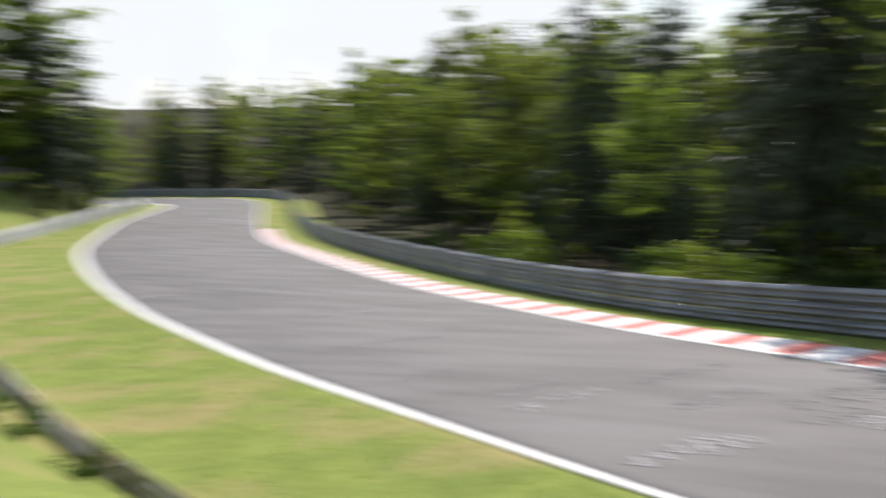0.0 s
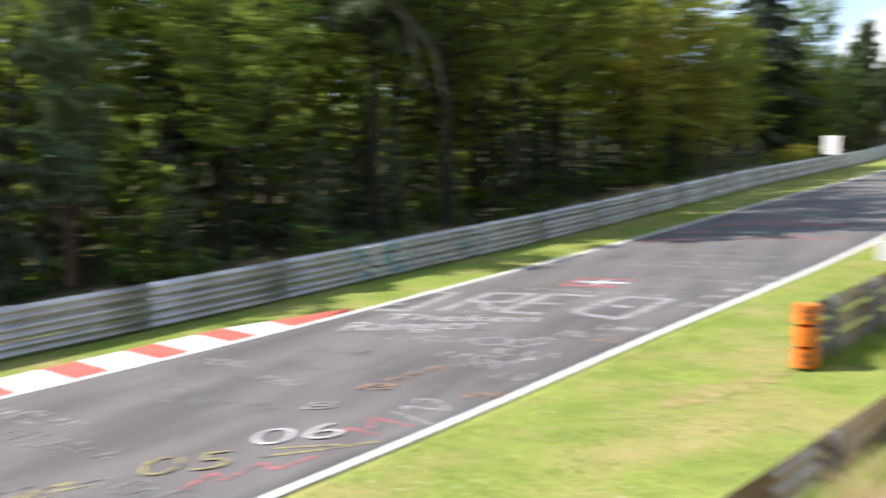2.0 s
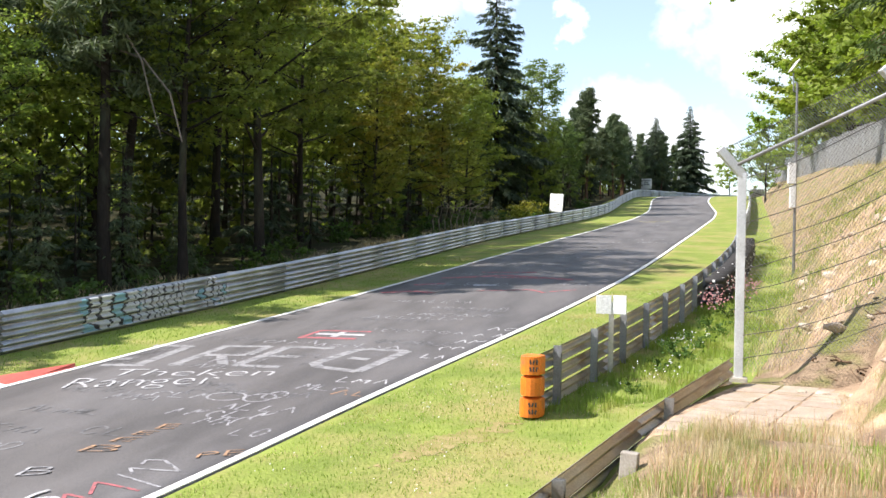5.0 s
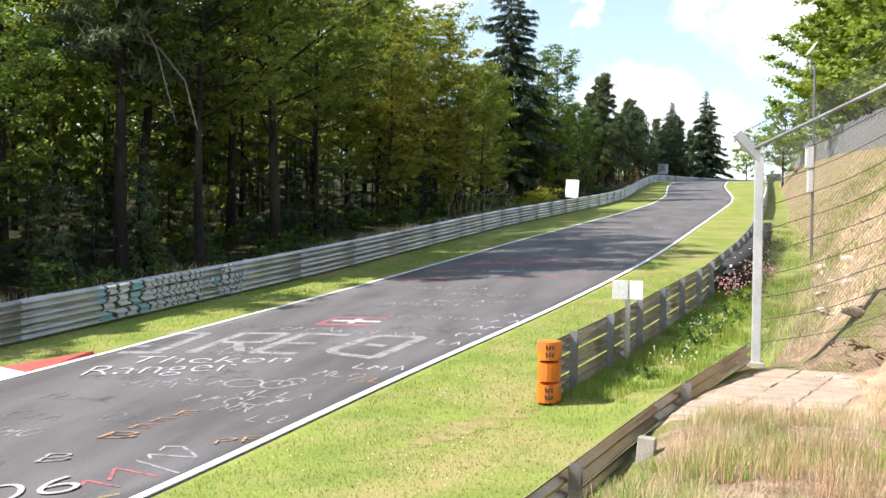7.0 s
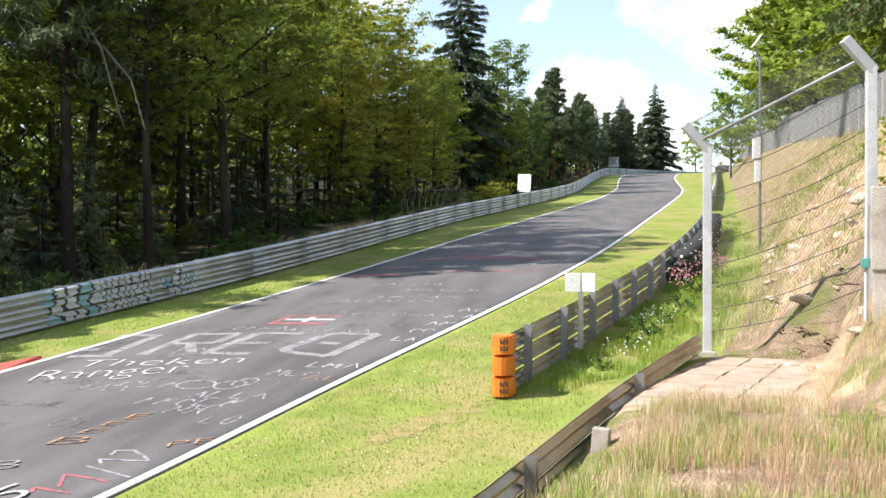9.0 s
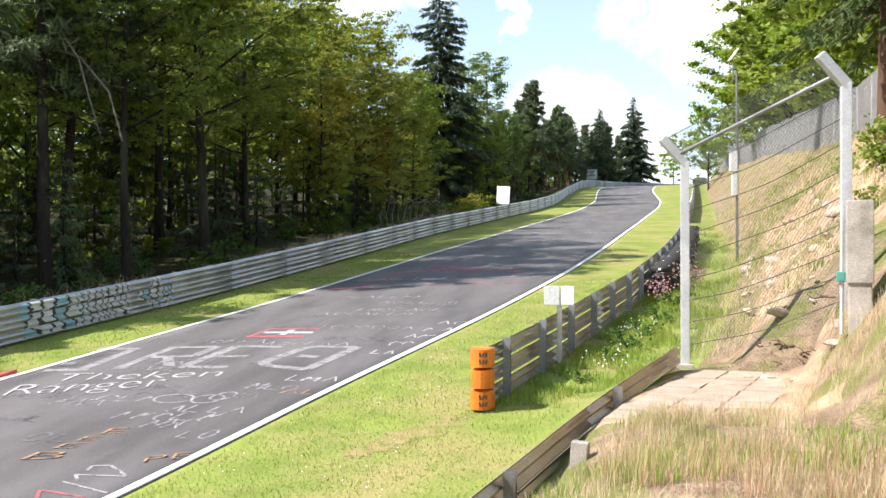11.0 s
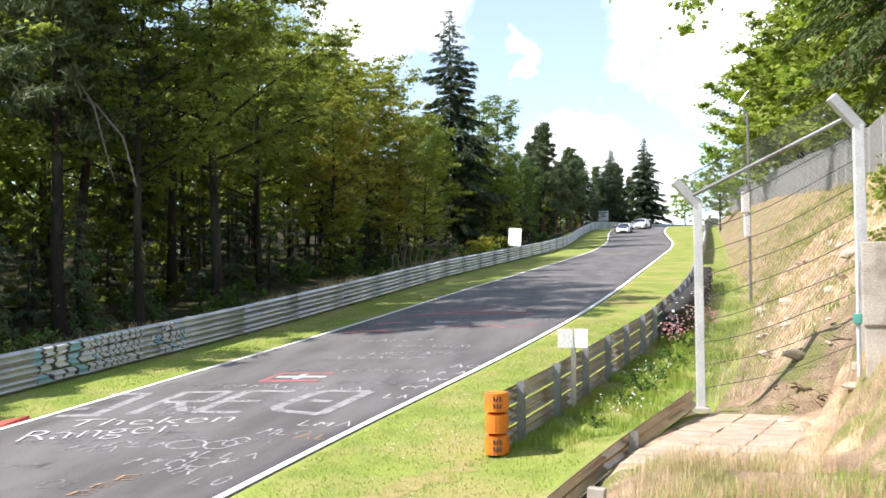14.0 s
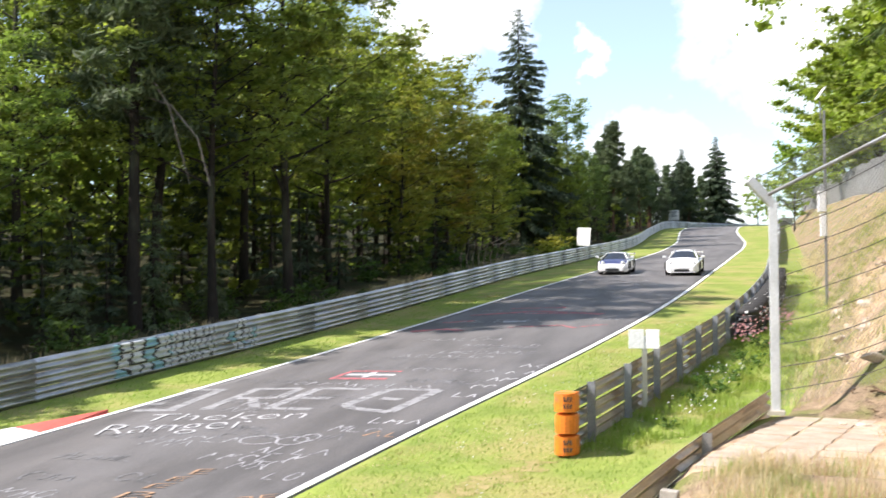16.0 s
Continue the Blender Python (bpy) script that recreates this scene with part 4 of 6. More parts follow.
    for _ in range(6000):
        if n > 160:
            break
        s = rng.uniform(-110, 150)
        off = -(11 + rng.exponential(11))
        p = spot(s, off)
        if off < -60 or not free(p.x, p.y, 3.6):
            continue
        put((FAR_SPRUCE if rng.uniform() < 0.4 else FAR_BEECH, "forest_tree", "forest tree deep in the shade"), p.x, p.y, rng.uniform(0.6, 0.95) * np.interp(s, [-10, 5, 25, 35, 60, 65, 100], [1.0, 0.95, 0.9, 0.72, 0.72, 0.85, 0.56]))
        n += 1
    for _ in range(3000):
        if n > 225:
            break
        s = rng.uniform(-45, 60)
        p = spot(s, -rng.uniform(11, 38))
        if not free(p.x, p.y, 3.2):
            continue
        put((FAR_SPRUCE if rng.uniform() < 0.65 else FAR_BEECH, "forest_tree", "forest tree deep in the shade"), p.x, p.y, rng.uniform(0.6, 0.85))
        n += 1
    for _ in range(3000):  # wood beyond the bend below
        if n > 265:
            break
        s = rng.uniform(-150, -60)
        off = -rng.uniform(6, 30)
        p = spot(s, off)
        if not free(p.x, p.y, 4.5):
            continue
        put((FAR_SPRUCE if rng.uniform() < 0.3 else FAR_BEECH, "forest_tree", "forest tree beyond the lower bend"), p.x, p.y, rng.uniform(0.75, 1.0))
        n += 1
    # young growth that fills the shade between the trunks
    for _ in range(2000):
        if n > 390:
            break
        s, off = rng.uniform(-35, 100), -rng.uniform(5, 13)
        if 68 < s < 94 and off > -9:
            continue
        p = spot(s, off)
        if not free(p.x, p.y, 1.5):
            continue
        put((YOUNG, "young_tree", "young tree in the dark undergrowth of the wood"), p.x, p.y, rng.uniform(0.2, 0.36))
        n += 1
    # undergrowth behind the rail
    for _ in range(95):
        s, off = rng.uniform(-45, 110), -rng.uniform(1.6, 7)
        p = spot(s, off)
        me = BUSH[int(rng.integers(2))]
        plant("bush", me, p.x, p.y, rng.uniform(0, 360), rng.uniform(0.4, 1.0), "low green undergrowth bush at the wood's edge", "bush", "undergrowth", 0.05)


build_woods()

# ---- catch fence on the bank ----
def wire_mesh(bm, a, b, bottom_a, bottom_b, top, pitch, r):
    """Chain link between two uprights; bottom heights and height above them, as crossed wires."""
    a, b = Vector(a), Vector(b)
    L = (b - a).length

    def at(u, v):
        z = bottom_a + (bottom_b - bottom_a) * u / L + v
        q = a.lerp(b, u / L)
        return Vector((q.x, q.y, z))

    n = int((L + top) / pitch)
    for way in (1, -1):
        for i in range(n):
            c = i * pitch
            if way == 1:
                u0, v0, u1, v1 = c - top, 0, c, top
            else:
                u0, v0, u1, v1 = c, 0, c - top, top
            pts = []
            for t in (0.0, 1.0):
                pts.append((u0 + (u1 - u0) * t, v0 + (v1 - v0) * t))
            (u0, v0), (u1, v1) = pts
            if u0 > u1:
                u0, v0, u1, v1 = u1, v1, u0, v0
            if u1 <= 0 or u0 >= L:
                continue
            m = (v1 - v0) / (u1 - u0)
            if u0 < 0:
                v0, u0 = v0 - m * u0, 0
            if u1 > L:
                v1, u1 = v1 - m * (u1 - L), L
            tube(bm, [at(u0, v0), at(u1, v1)], r, 3, False)
    return bm


ARM = Vector((-0.33, -0.08, 0.37))


def fence_post(fence, base, height):
    bm = bmesh.new()
    box(bm, (0.15, 0.15, height + 0.3), (0, 0, height / 2 - 0.15), bevel=0.012)
    post = part("post", bm, M["post_white"], fence, "pale galvanised square post")
    post.matrix_world = Matrix.Translation(base)
    bm = bmesh.new()
    box(bm, (0.15, 0.15, 0.66), (0, 0, 0.27), bevel=0.012)
    arm = part("arm", bm, M["post_white"], post)
    arm.matrix_local = Matrix.Translation((0, 0, height - 0.03)) @ ARM.to_track_quat("Z", "Y").to_matrix().to_4x4()
    bm = bmesh.new()
    box(bm, (0.3, 0.3, 0.12), (0, 0, -0.02), bevel=0.02)
    part("footing", bm, M["concrete"], post)
    return post


def build_fence():
    p1, p2 = Vector((0.98, 18.57, 2.03)), Vector((3.2, 16.2, 2.98))
    H = 3.58
    fence = tagged(new("catch_fence"), "chain-link catch fence with angled top on pale posts", "fence")
    fence_post(fence, p1, H)
    fence_post(fence, p2, H)
    bm = tube(bmesh.new(), [p1 + Vector((0, 0, H)) + ARM * 0.35, p2 + Vector((0, 0, H)) + ARM * 0.35], 0.032, 10)
    # darker steel colours in the tube's shaded side
    part("top_rail", bm, M["steel_dark"], fence, "grey steel tube rail")
    bm = wire_mesh(bmesh.new(), p1, p2, p1.z + 0.05, p2.z + 0.05, H, 0.085, 0.0026)
    part("chain_link", bm, M["wire"], fence, "galvanised chain-link mesh")
    bm = bmesh.new()
    n = 72
    for i in range(n):  # bristling upper edge of the mesh
        q = p1.lerp(p2, (i + 0.5) / n) + Vector((0, 0, H))
        pts = [q + ARM * f + Vector((0.009 * (-1) ** k, 0, 0)) for k, f in enumerate((-0.45, -0.2, 0.0, 0.3, 0.6, 0.85, 1.12))]
        tube(bm, pts, 0.006, 3, False)
    part("bristled_edge", bm, M["wire"], fence)
    for k in range(9):
        z = 0.35 + 0.39 * k
        bm = bmesh.new()
        pts = []
        for i in range(11):
            u = i / 10
            q = p1.lerp(p2, u)
            pts.append(q + Vector((0, 0, z - 0.1 * math.sin(math.pi * u) + 0.012 * math.sin(9 * u + k))))
        tube(bm, pts, 0.007, 4)
        part("strand", bm, M["wire_dark"], fence, "sagging dark wire strand")
    bm = tube(bmesh.new(), [p1 + Vector((0, 0, H)) + ARM * 1.05, p2 + Vector((0, 0, H)) + ARM * 1.05], 0.006, 4)
    part("strand", bm, M["wire_dark"], fence)
    return fence


def slope_fence(name, label, stations, height, step_m=3.0, pitch=0.17, r=0.011):
    fence = tagged(new(name), label, "fence")
    pts = [spot(s, o, -0.05) for s, o in stations]
    path = [pts[0]]
    for a, b in zip(pts, pts[1:]):
        n = max(1, round((b - a).length / step_m))
        path += [a.lerp(b, (i + 1) / n) for i in range(n)]
    bmp = bmesh.new()
    box(bmp, (0.07, 0.07, height + 0.35), (0, 0, height / 2 - 0.15), bevel=0.01)
    me = bpy.data.meshes.new("post")
    bmp.to_mesh(me)
    bmp.free()
    me.materials.append(M["wire_pale"])
    for q in path:
        q.z = ground_at(q.x, q.y) - 0.03
        ob = part("post", me, None, fence)
        ob.matrix_world = Matrix.Translation(q)
    for a, b in zip(path, path[1:]):
        bm = wire_mesh(bmesh.new(), a.xy.to_3d(), b.xy.to_3d(), a.z + 0.05, b.z + 0.05, height, pitch, r)
        part("mesh_panel", bm, M["wire_pale"], fence)
    return fence


build_fence()
slope_fence("hillside_fence", "grey mesh fence along the crest of the bank", [(25, 22.6), (32, 21.2), (45, 20.7), (60, 20.4), (90, 20), (112, 18.6), (136, 17), (150, 16.5)], 2.3, 3.0, 0.17, 0.016)
slope_fence("upper_fence", "distant grey mesh fence above the lower slope", [(-90, 21.2), (-82, 22.4), (-74, 23.5), (-66, 24.3), (-58, 25)], 2.6, 3.5, 0.16, 0.028)


# ---- concrete pillar with conduit ----
def build_pillar():
    x, y = 3.18, 15.15
    z = ground_at(x, y)
    base = 3.2
    pil = thing("concrete_pillar", pose(x, y, base, 0, 0, -12), "weathered square concrete pillar beside the fence", "pillar")
    bm = bmesh.new()
    box(bm, (0.36, 0.36, 1.15), (0, 0, 0.98), bevel=0.02)
    part("shaft", bm, M["concrete"], pil)
    bm = bmesh.new()
    box(bm, (0.31, 0.33, 1.2), (0.0, 0.02, -0.18), bevel=0.02)
    part("foot", bm, M["concrete"], pil, "darker recessed concrete foot")
    bm = tube(bmesh.new(), [(-0.24, -0.1, -0.3), (-0.24, -0.1, 0.42), (-0.23, -0.1, 1.3)], 0.028, 8)
    part("conduit", bm, M["post_white"], pil, "white plastic conduit")
    bm = box(bmesh.new(), (0.12, 0.1, 0.14), (-0.25, -0.13, 0.5), bevel=0.015)
    part("junction_box", bm, M["teal"], pil, "small teal junction box")


build_pillar()


# ---- lamp mast with solar panel ----
def build_mast():
    x, y = 3.85, 38.5
    z = ground_at(x, y)
    mast = thing("mast", pose(x, y, z, 0, 0, 8), "slim galvanised mast with a solar panel on top", "mast")
    top = 10.45 - z
    part("pole", tube(bmesh.new(), [(0, 0, -0.2), (0, 0, top)], [0.055, 0.045], 10), M["wire"], mast)
    part("bracket", tube(bmesh.new(), [(0, 0, top - 0.35), (-0.12, 0, top - 0.3), (-0.14, 0, top + 0.35)], 0.028, 8), M["wire"], mast)
    bm = box(bmesh.new(), (0.5, 0.5, 0.035), (-0.12, 0, top + 0.6), Matrix.Rotation(radians(-55), 4, "Y"), bevel=0.008)
    part("solar_panel", bm, M["white"], mast, "tilted solar panel seen from behind")
    part("cabinet", box(bmesh.new(), (0.26, 0.22, 0.75), (-0.14, -0.05, top * 0.53), bevel=0.02), M["white"], mast, "white equipment box")
    part("cabinet", box(bmesh.new(), (0.2, 0.16, 0.8), (-0.1, -0.05, top * 0.41), bevel=0.02), M["white"], mast, "white equipment box")


build_mast()


# ---- boards and signs ----
def board(name, s, off, width, height, clear, turn, label, tilt=0.0, legs=1, dark=False):
    p = spot(s, off)
    b = thing(name, pose(p.x, p.y, p.z, 0, tilt, turn), label, "sign")
    part("panel", box(bmesh.new(), (width, 0.04, height), (0, -0.03, clear + height / 2), bevel=0.01), M["white"], b)
    for k in range(legs):
        x = 0 if legs == 1 else (k - 0.5) * width * 0.7
        part("leg", box(bmesh.new(), (0.09, 0.06, clear + height * 0.8 + 0.3), (x, 0.02, (clear + height * 0.8) / 2 - 0.15), bevel=0.008), M["wire"], b)
    bm = bmesh.new()
    rows = 4 if not dark else 3
    for k in range(rows):
        w = width * (0.62, 0.4, 0.55, 0.3)[k]
        box(bm, (w, 0.01, height * (0.025 if not dark else 0.14)), (0.04 * (-1) ** k, -0.055, clear + height * (0.82 - 0.2 * k)))
    part("print", bm, M["sign_grey"], b, "blurred grey lines of print")
    return b


board("notice_board", 84, -1.05, 1.2, 1.45, 0.62, -22, "white notice board on a post behind the rail", 4)
board("notice_board", 147, -1.4, 1.6, 1.4, 1.2, -25, "grey and white board at the crest", 0, 2, True)


def rail_sign():
    s = 22.2
    p = spot(s, right_barrier(s) + 0.1)
    sign = thing("rail_sign", pose(p.x, p.y, p.z, 0, 0, heading(s) - 78), "two small white panels on a post, seen from behind", "sign")
    part("post", box(bmesh.new(), (0.1, 0.07, 1.55), (0, 0, 0.58), bevel=0.01), M["steel_old"], sign, "dark steel post")
    part("panel", box(bmesh.new(), (0.29, 0.025, 0.36), (-0.15, -0.055, 1.3), Matrix.Rotation(radians(4), 4, "Z"), bevel=0.006), M["white"], sign)
    part("panel", box(bmesh.new(), (0.26, 0.025, 0.36), (0.15, -0.055, 1.3), Matrix.Rotation(radians(-12), 4, "Z"), bevel=0.006), M["white"], sign)


rail_sign()


# ---- tyres stacked behind the rail ----
def tyre_mesh():
    bm = bmesh.new()
    n, m = 14, 6
    rings = []
    for i in range(n):
        t = 2 * math.pi * i / n
        ring = []
        for k in range(m):
            a = 2 * math.pi * k / m
            r = 0.23 + 0.08 * math.cos(a)
            ring.append(bm.verts.new((r * math.cos(t), r * math.sin(t), 0.1 + 0.1 * math.sin(a))))
        rings.append(ring)
    for i in range(n):
        for k in range(m):
            bm.faces.new((rings[i][k], rings[(i + 1) % n][k], rings[(i + 1) % n][(k + 1) % m], rings[i][(k + 1) % m]))
    me = bpy.data.meshes.new("tyre")
    bm.to_mesh(me)
    bm.free()
    me.materials.append(M["black"])
    me.polygons.foreach_set("use_smooth", [True] * len(me.polygons))
    return me


def build_tyres():
    me = tyre_mesh()
    bolt = box(bmesh.new(), (0.07, 0.02, 0.07), (0, 0, 0), bevel=0.01)
    bolt_me = bpy.data.meshes.new("tag")
    bolt.to_mesh(bolt_me)
    bolt.free()
    bolt_me.materials.append(M["white"])
    rng = np.random.default_rng(3)
    for i in range(26):
        s = 32.5 + i * 0.68
        p = spot(s, right_barrier(s) + 0.46)
        st = thing("tyre_stack", pose(p.x, p.y, p.z, 0, 0, rng.uniform(0, 40)), "stack of black tyres with pale dots behind the rail", "tyre stack", "tyres behind the rail")
        for k in range(4):
            ob = part("tyre", me, None, st)
            ob.location = (rng.uniform(-0.03, 0.03), rng.uniform(-0.03, 0.03), 0.205 * k)
            dot = part("tag", bolt_me, None, ob)
            a = rng.uniform(3.6, 5.6)
            dot.location = (0.31 * math.cos(a), 0.31 * math.sin(a), 0.1)
            dot.rotation_euler = (0, 0, a + math.pi / 2)


build_tyres()


# ---- slabs, stones and the block at the rail ----
def build_slabs():
    rng = np.random.default_rng(8)
    path = tagged(new("slab_path"), "patch of uneven sandy paving slabs by the fence", "paving", kind="structure")
    bm = box(bmesh.new(), (0.56, 0.56, 0.07), (0, 0, 0), bevel=0.012)
    me = bpy.data.meshes.new("slab")
    bm.to_mesh(me)
    bm.free()
    me.materials.append(M["slab"])
    for i in range(5):
        for k in range(0, 9):
            x, y = 0.05 + 0.59 * i + 0.16 * k, 13.2 + 0.59 * k - 0.12 * i
            s, off = locate(x, y)
            if off < rail_off(s) + 0.25 or abs(ground_at(x + 0.3, y) - ground_at(x - 0.3, y)) > 0.16:
                continue
            ob = part("slab", me, None, path)
            ob.matrix_world = pose(x, y, ground_at(x, y) - 0.02 + rng.uniform(-0.012, 0.008), rng.uniform(-1, 1), rng.uniform(-1, 1), -13 + rng.uniform(-4, 4))


def rock_mesh(seed, squash=0.6):
    rng = np.random.default_rng(seed)
    bm = bmesh.new()
    bmesh.ops.create_icosphere(bm, subdivisions=2, radius=0.5)
    for v in bm.verts:
        q = v.co * 2.2 + Vector((seed * 3.1, 0, 0))
        v.co *= 1 + 0.45 * noise.noise(q) + 0.15 * noise.noise(q * 3)
        v.co.z *= squash
    me = bpy.data.meshes.new("rock")
    bm.to_mesh(me)
    bm.free()
    me.materials.append(M["rock"])
    return me


def build_rocks():
    rng = np.random.default_rng(12)
    shapes = [rock_mesh(k, 0.45 + 0.1 * k) for k in range(4)]
    for _ in range(80):
        s, off = rng.uniform(21, 40), 15.9 + rng.exponential(2.2)
        if off > 22:
            continue
        p = spot(s, off)
        ob = new("rock", shapes[int(rng.integers(4))])
        sc = 0.08 + 0.36 * rng.uniform() ** 2.5
        ob.matrix_world = pose(p.x, p.y, ground_at(p.x, p.y) - 0.05 * sc, rng.uniform(-25, 25), rng.uniform(-25, 25), rng.uniform(0, 360)) @ Matrix.Diagonal((sc * 1.5, sc, sc, 1))
        tagged(ob, "pale broken rock lying on the bank", "rock", "rocks on the bank")
    for x, y, sc in ((2.2, 17.2, 0.35), (2.6, 16.7, 0.3), (2.95, 15.6, 0.45), (1.9, 17.3, 0.2)):
        ob = new("rock", shapes[1])
        ob.matrix_world = pose(x, y, ground_at(x, y) + 0.02, 0, 0, 40 * x) @ Matrix.Diagonal((sc, sc * 0.7, sc * 0.5, 1))
        tagged(ob, "flat pale stone beside the slabs", "rock", "rocks on the bank")
    # block that props the low rail
    bl = thing("concrete_block", pose(-0.56, 11.47, 1.3, 0, 4, -10), "short pale concrete post behind the low rail", "block")
    part("post", box(bmesh.new(), (0.19, 0.14, 0.75), (0, 0, 0.3), bevel=0.012), M["concrete"], bl)


def build_roots():
    rng = np.random.default_rng(4)
    for x, y in ((2.9, 18.3), (3.4, 17.6), (2.5, 18.8), (3.0, 17.7)):
        r = thing("root_tangle", pose(x, y, ground_at(x, y), 0, 0, 50 * x), "dry tangle of bare roots on the eroded bank", "roots", "roots on the bank")
        for k in range(7):
            bm = bmesh.new()
            a = rng.uniform(-1.6, 1.6)
            limb(bm, rng, (0.12 * k - 0.5, 0.1 * (k % 3), 0.02), (math.cos(a), math.sin(a), -0.15), rng.uniform(0.25, 0.6), 0.022, 0.8, 6, 6)
            part("root", bm, M["root"], r, smooth=True)
    p = spot(58, -2.2)
    d = thing("dead_branches", pose(p.x, p.y, p.z, 0, 0, 0), "bare grey dead branches arching behind the rail", "branches")
    for k in range(8):
        bm = bmesh.new()
        x = 0.35 * k - 1.2
        pts = [(x, 0, 0), (x - 0.1, 0, 0.9), (x + 0.1, 0, 1.6), (x + 0.7 + 0.1 * (k % 3), 0, 1.9 - 0.2 * (k % 2)), (x + 1.2, 0, 1.4)]
        tube(bm, pts, [0.04, 0.035, 0.028, 0.018, 0.008], 5)
        part("branch", bm, M["dead"], d)


build_slabs()
build_rocks()
build_roots()

# ---- trees and shrubs on the bank ----
def build_bank_trees():
    rng = np.random.default_rng(17)
    for x, y, sc in ((13, 110, 1.2), (13.2, 90, 1.25), (14.5, 100, 1.1), (13, 55, 1.2), (13.2, 47.5, 1.2), (14, 62, 1.3), (16.5, 45, 1.15), (17, 56, 1.25), (20, 38, 1.2), (23, 48, 1.3), (15, 74, 1.15), (17, 84, 1.1), (25, 70, 1.2), (24, 30, 1.1), (28, 40, 1.3)):
        plant("maple_tree", MAPLE[int(rng.integers(2))], x, y, rng.uniform(0, 360), sc, "sunlit bright green broadleaf tree on the bank", "tree", "trees on the bank", 0.1)
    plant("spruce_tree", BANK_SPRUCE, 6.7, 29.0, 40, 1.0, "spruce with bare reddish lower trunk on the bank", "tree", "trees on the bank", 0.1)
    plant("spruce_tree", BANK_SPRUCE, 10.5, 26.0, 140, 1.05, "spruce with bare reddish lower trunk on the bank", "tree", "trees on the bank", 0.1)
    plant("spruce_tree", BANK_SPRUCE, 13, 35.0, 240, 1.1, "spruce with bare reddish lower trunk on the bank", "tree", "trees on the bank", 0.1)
    for x, y in ((9, 120), (14, 132), (16, 118), (20, 140), (12, 145), (24, 126), (18, 156), (28, 150), (36, 162), (44, 158), (30, 185), (45, 190), (15, 184), (60, 188), (8, 190)):
        plant("maple_tree", FAR_MAPLE, x, y, rng.uniform(0, 360), rng.uniform(0.7, 1.0), "distant green broadleaf tree above the crest", "tree", "trees beyond the crest", 0.1)
    # beside the lower slope
    for x, y, m, sc in ((-43, -79, MAPLE[0], 1.2), (-49, -75, SPRUCE[0], 1.0), (-46, -79, SPRUCE[1], 1.1), (-36, -74, MAPLE[1], 1.3), (-52, -80, SPRUCE[0], 0.7), (-35, -90, MAPLE[0], 1.0), (-48, -98, FAR_SPRUCE[0], 0.9), (-20, -58, MAPLE[0], 1.0), (-56, -80.5, SPRUCE[0], 0.85), (-47.5, -80, MAPLE[1], 1.6), (-60.5, -85, MAPLE[0], 0.8)):
        plant("roadside_tree", m, x, y, rng.uniform(0, 360), sc, "tall tree above the lower grassy slope", "tree", "trees above the lower slope", 0.1)
    for s, off, k, sc in ((-25, -2.4, 1, 1.3), (-14, -2.6, 0, 1.2), (-11.5, -2.2, 0, 1.0), (-16, -3, 1, 1.0), (-30, -3, 0, 0.9)):
        p = spot(s, off)
        plant("bush", BUSH_BRIGHT[0], p.x, p.y, 70 * k, sc, "bright leafy bush catching sun behind the rail", "bush", "sunlit bushes", 0.05)
    p = spot(-26.5, -2.8)
    plant("sapling", SAPLING_BRIGHT, p.x, p.y, 20, 0.85, "slender bright green sapling behind the rail", "sapling", "", 0.05)
    for s, off, sc in ((26, -4.5, 1.0), (30.5, -5.2, 1.15), (33, -4.6, 0.8), (21, -5, 0.9), (14, -4.4, 0.8)):
        p = spot(s, off)
        plant("sapling", SAPLING[0], p.x, p.y, 90 * sc, sc, "small grey-green pine sapling at the wood's edge", "sapling", "saplings at the wood's edge", 0.05)
    for s, off, sc in ((78, -2.6, 1.0), (81, -3, 0.9), (84, -2.8, 1.1), (76, -3.2, 0.8)):
        p = spot(s, off)
        plant("bush", YELLOW_BUSH, p.x, p.y, 90 * sc, sc, "yellow-green flowering bush beside the board", "bush", "yellow bushes", 0.05)
    for s, off, sc in ((29, 19.3, 0.9), (27, 20, 0.7), (24, 18.5, 0.45), (38, 19, 0.5), (22.5, 19.8, 0.8), (20.5, 20.5, 0.9), (21, 19, 0.5), (33, 20, 0.8)):
        p = spot(s, off)
        plant("bush", BUSH_BRIGHT[0], p.x, p.y, 130 * sc, sc, "round green bush on the dry bank", "bush", "bushes on the bank", 0.05)
    for s, off, sc in ((24, 13.9, 0.45), (25.6, 14.0, 0.4), (22.6, 13.7, 0.3), (27.5, 14.2, 0.45), (20.5, 13.5, 0.25), (30, 14.3, 0.5), (-2.5, 15.1, 0.32), (-4, 15.4, 0.36), (-5.2, 15.6, 0.3), (-6.5, 16.0, 0.4), (-8, 16.4, 0.4), (-3.3, 15.9, 0.34)):
        p = spot(s, off)
        plant("bush", BUSH[0], p.x, p.y, 130 * sc, sc, "low weeds growing beside the rail", "weeds", "weeds by the rail", 0.05)


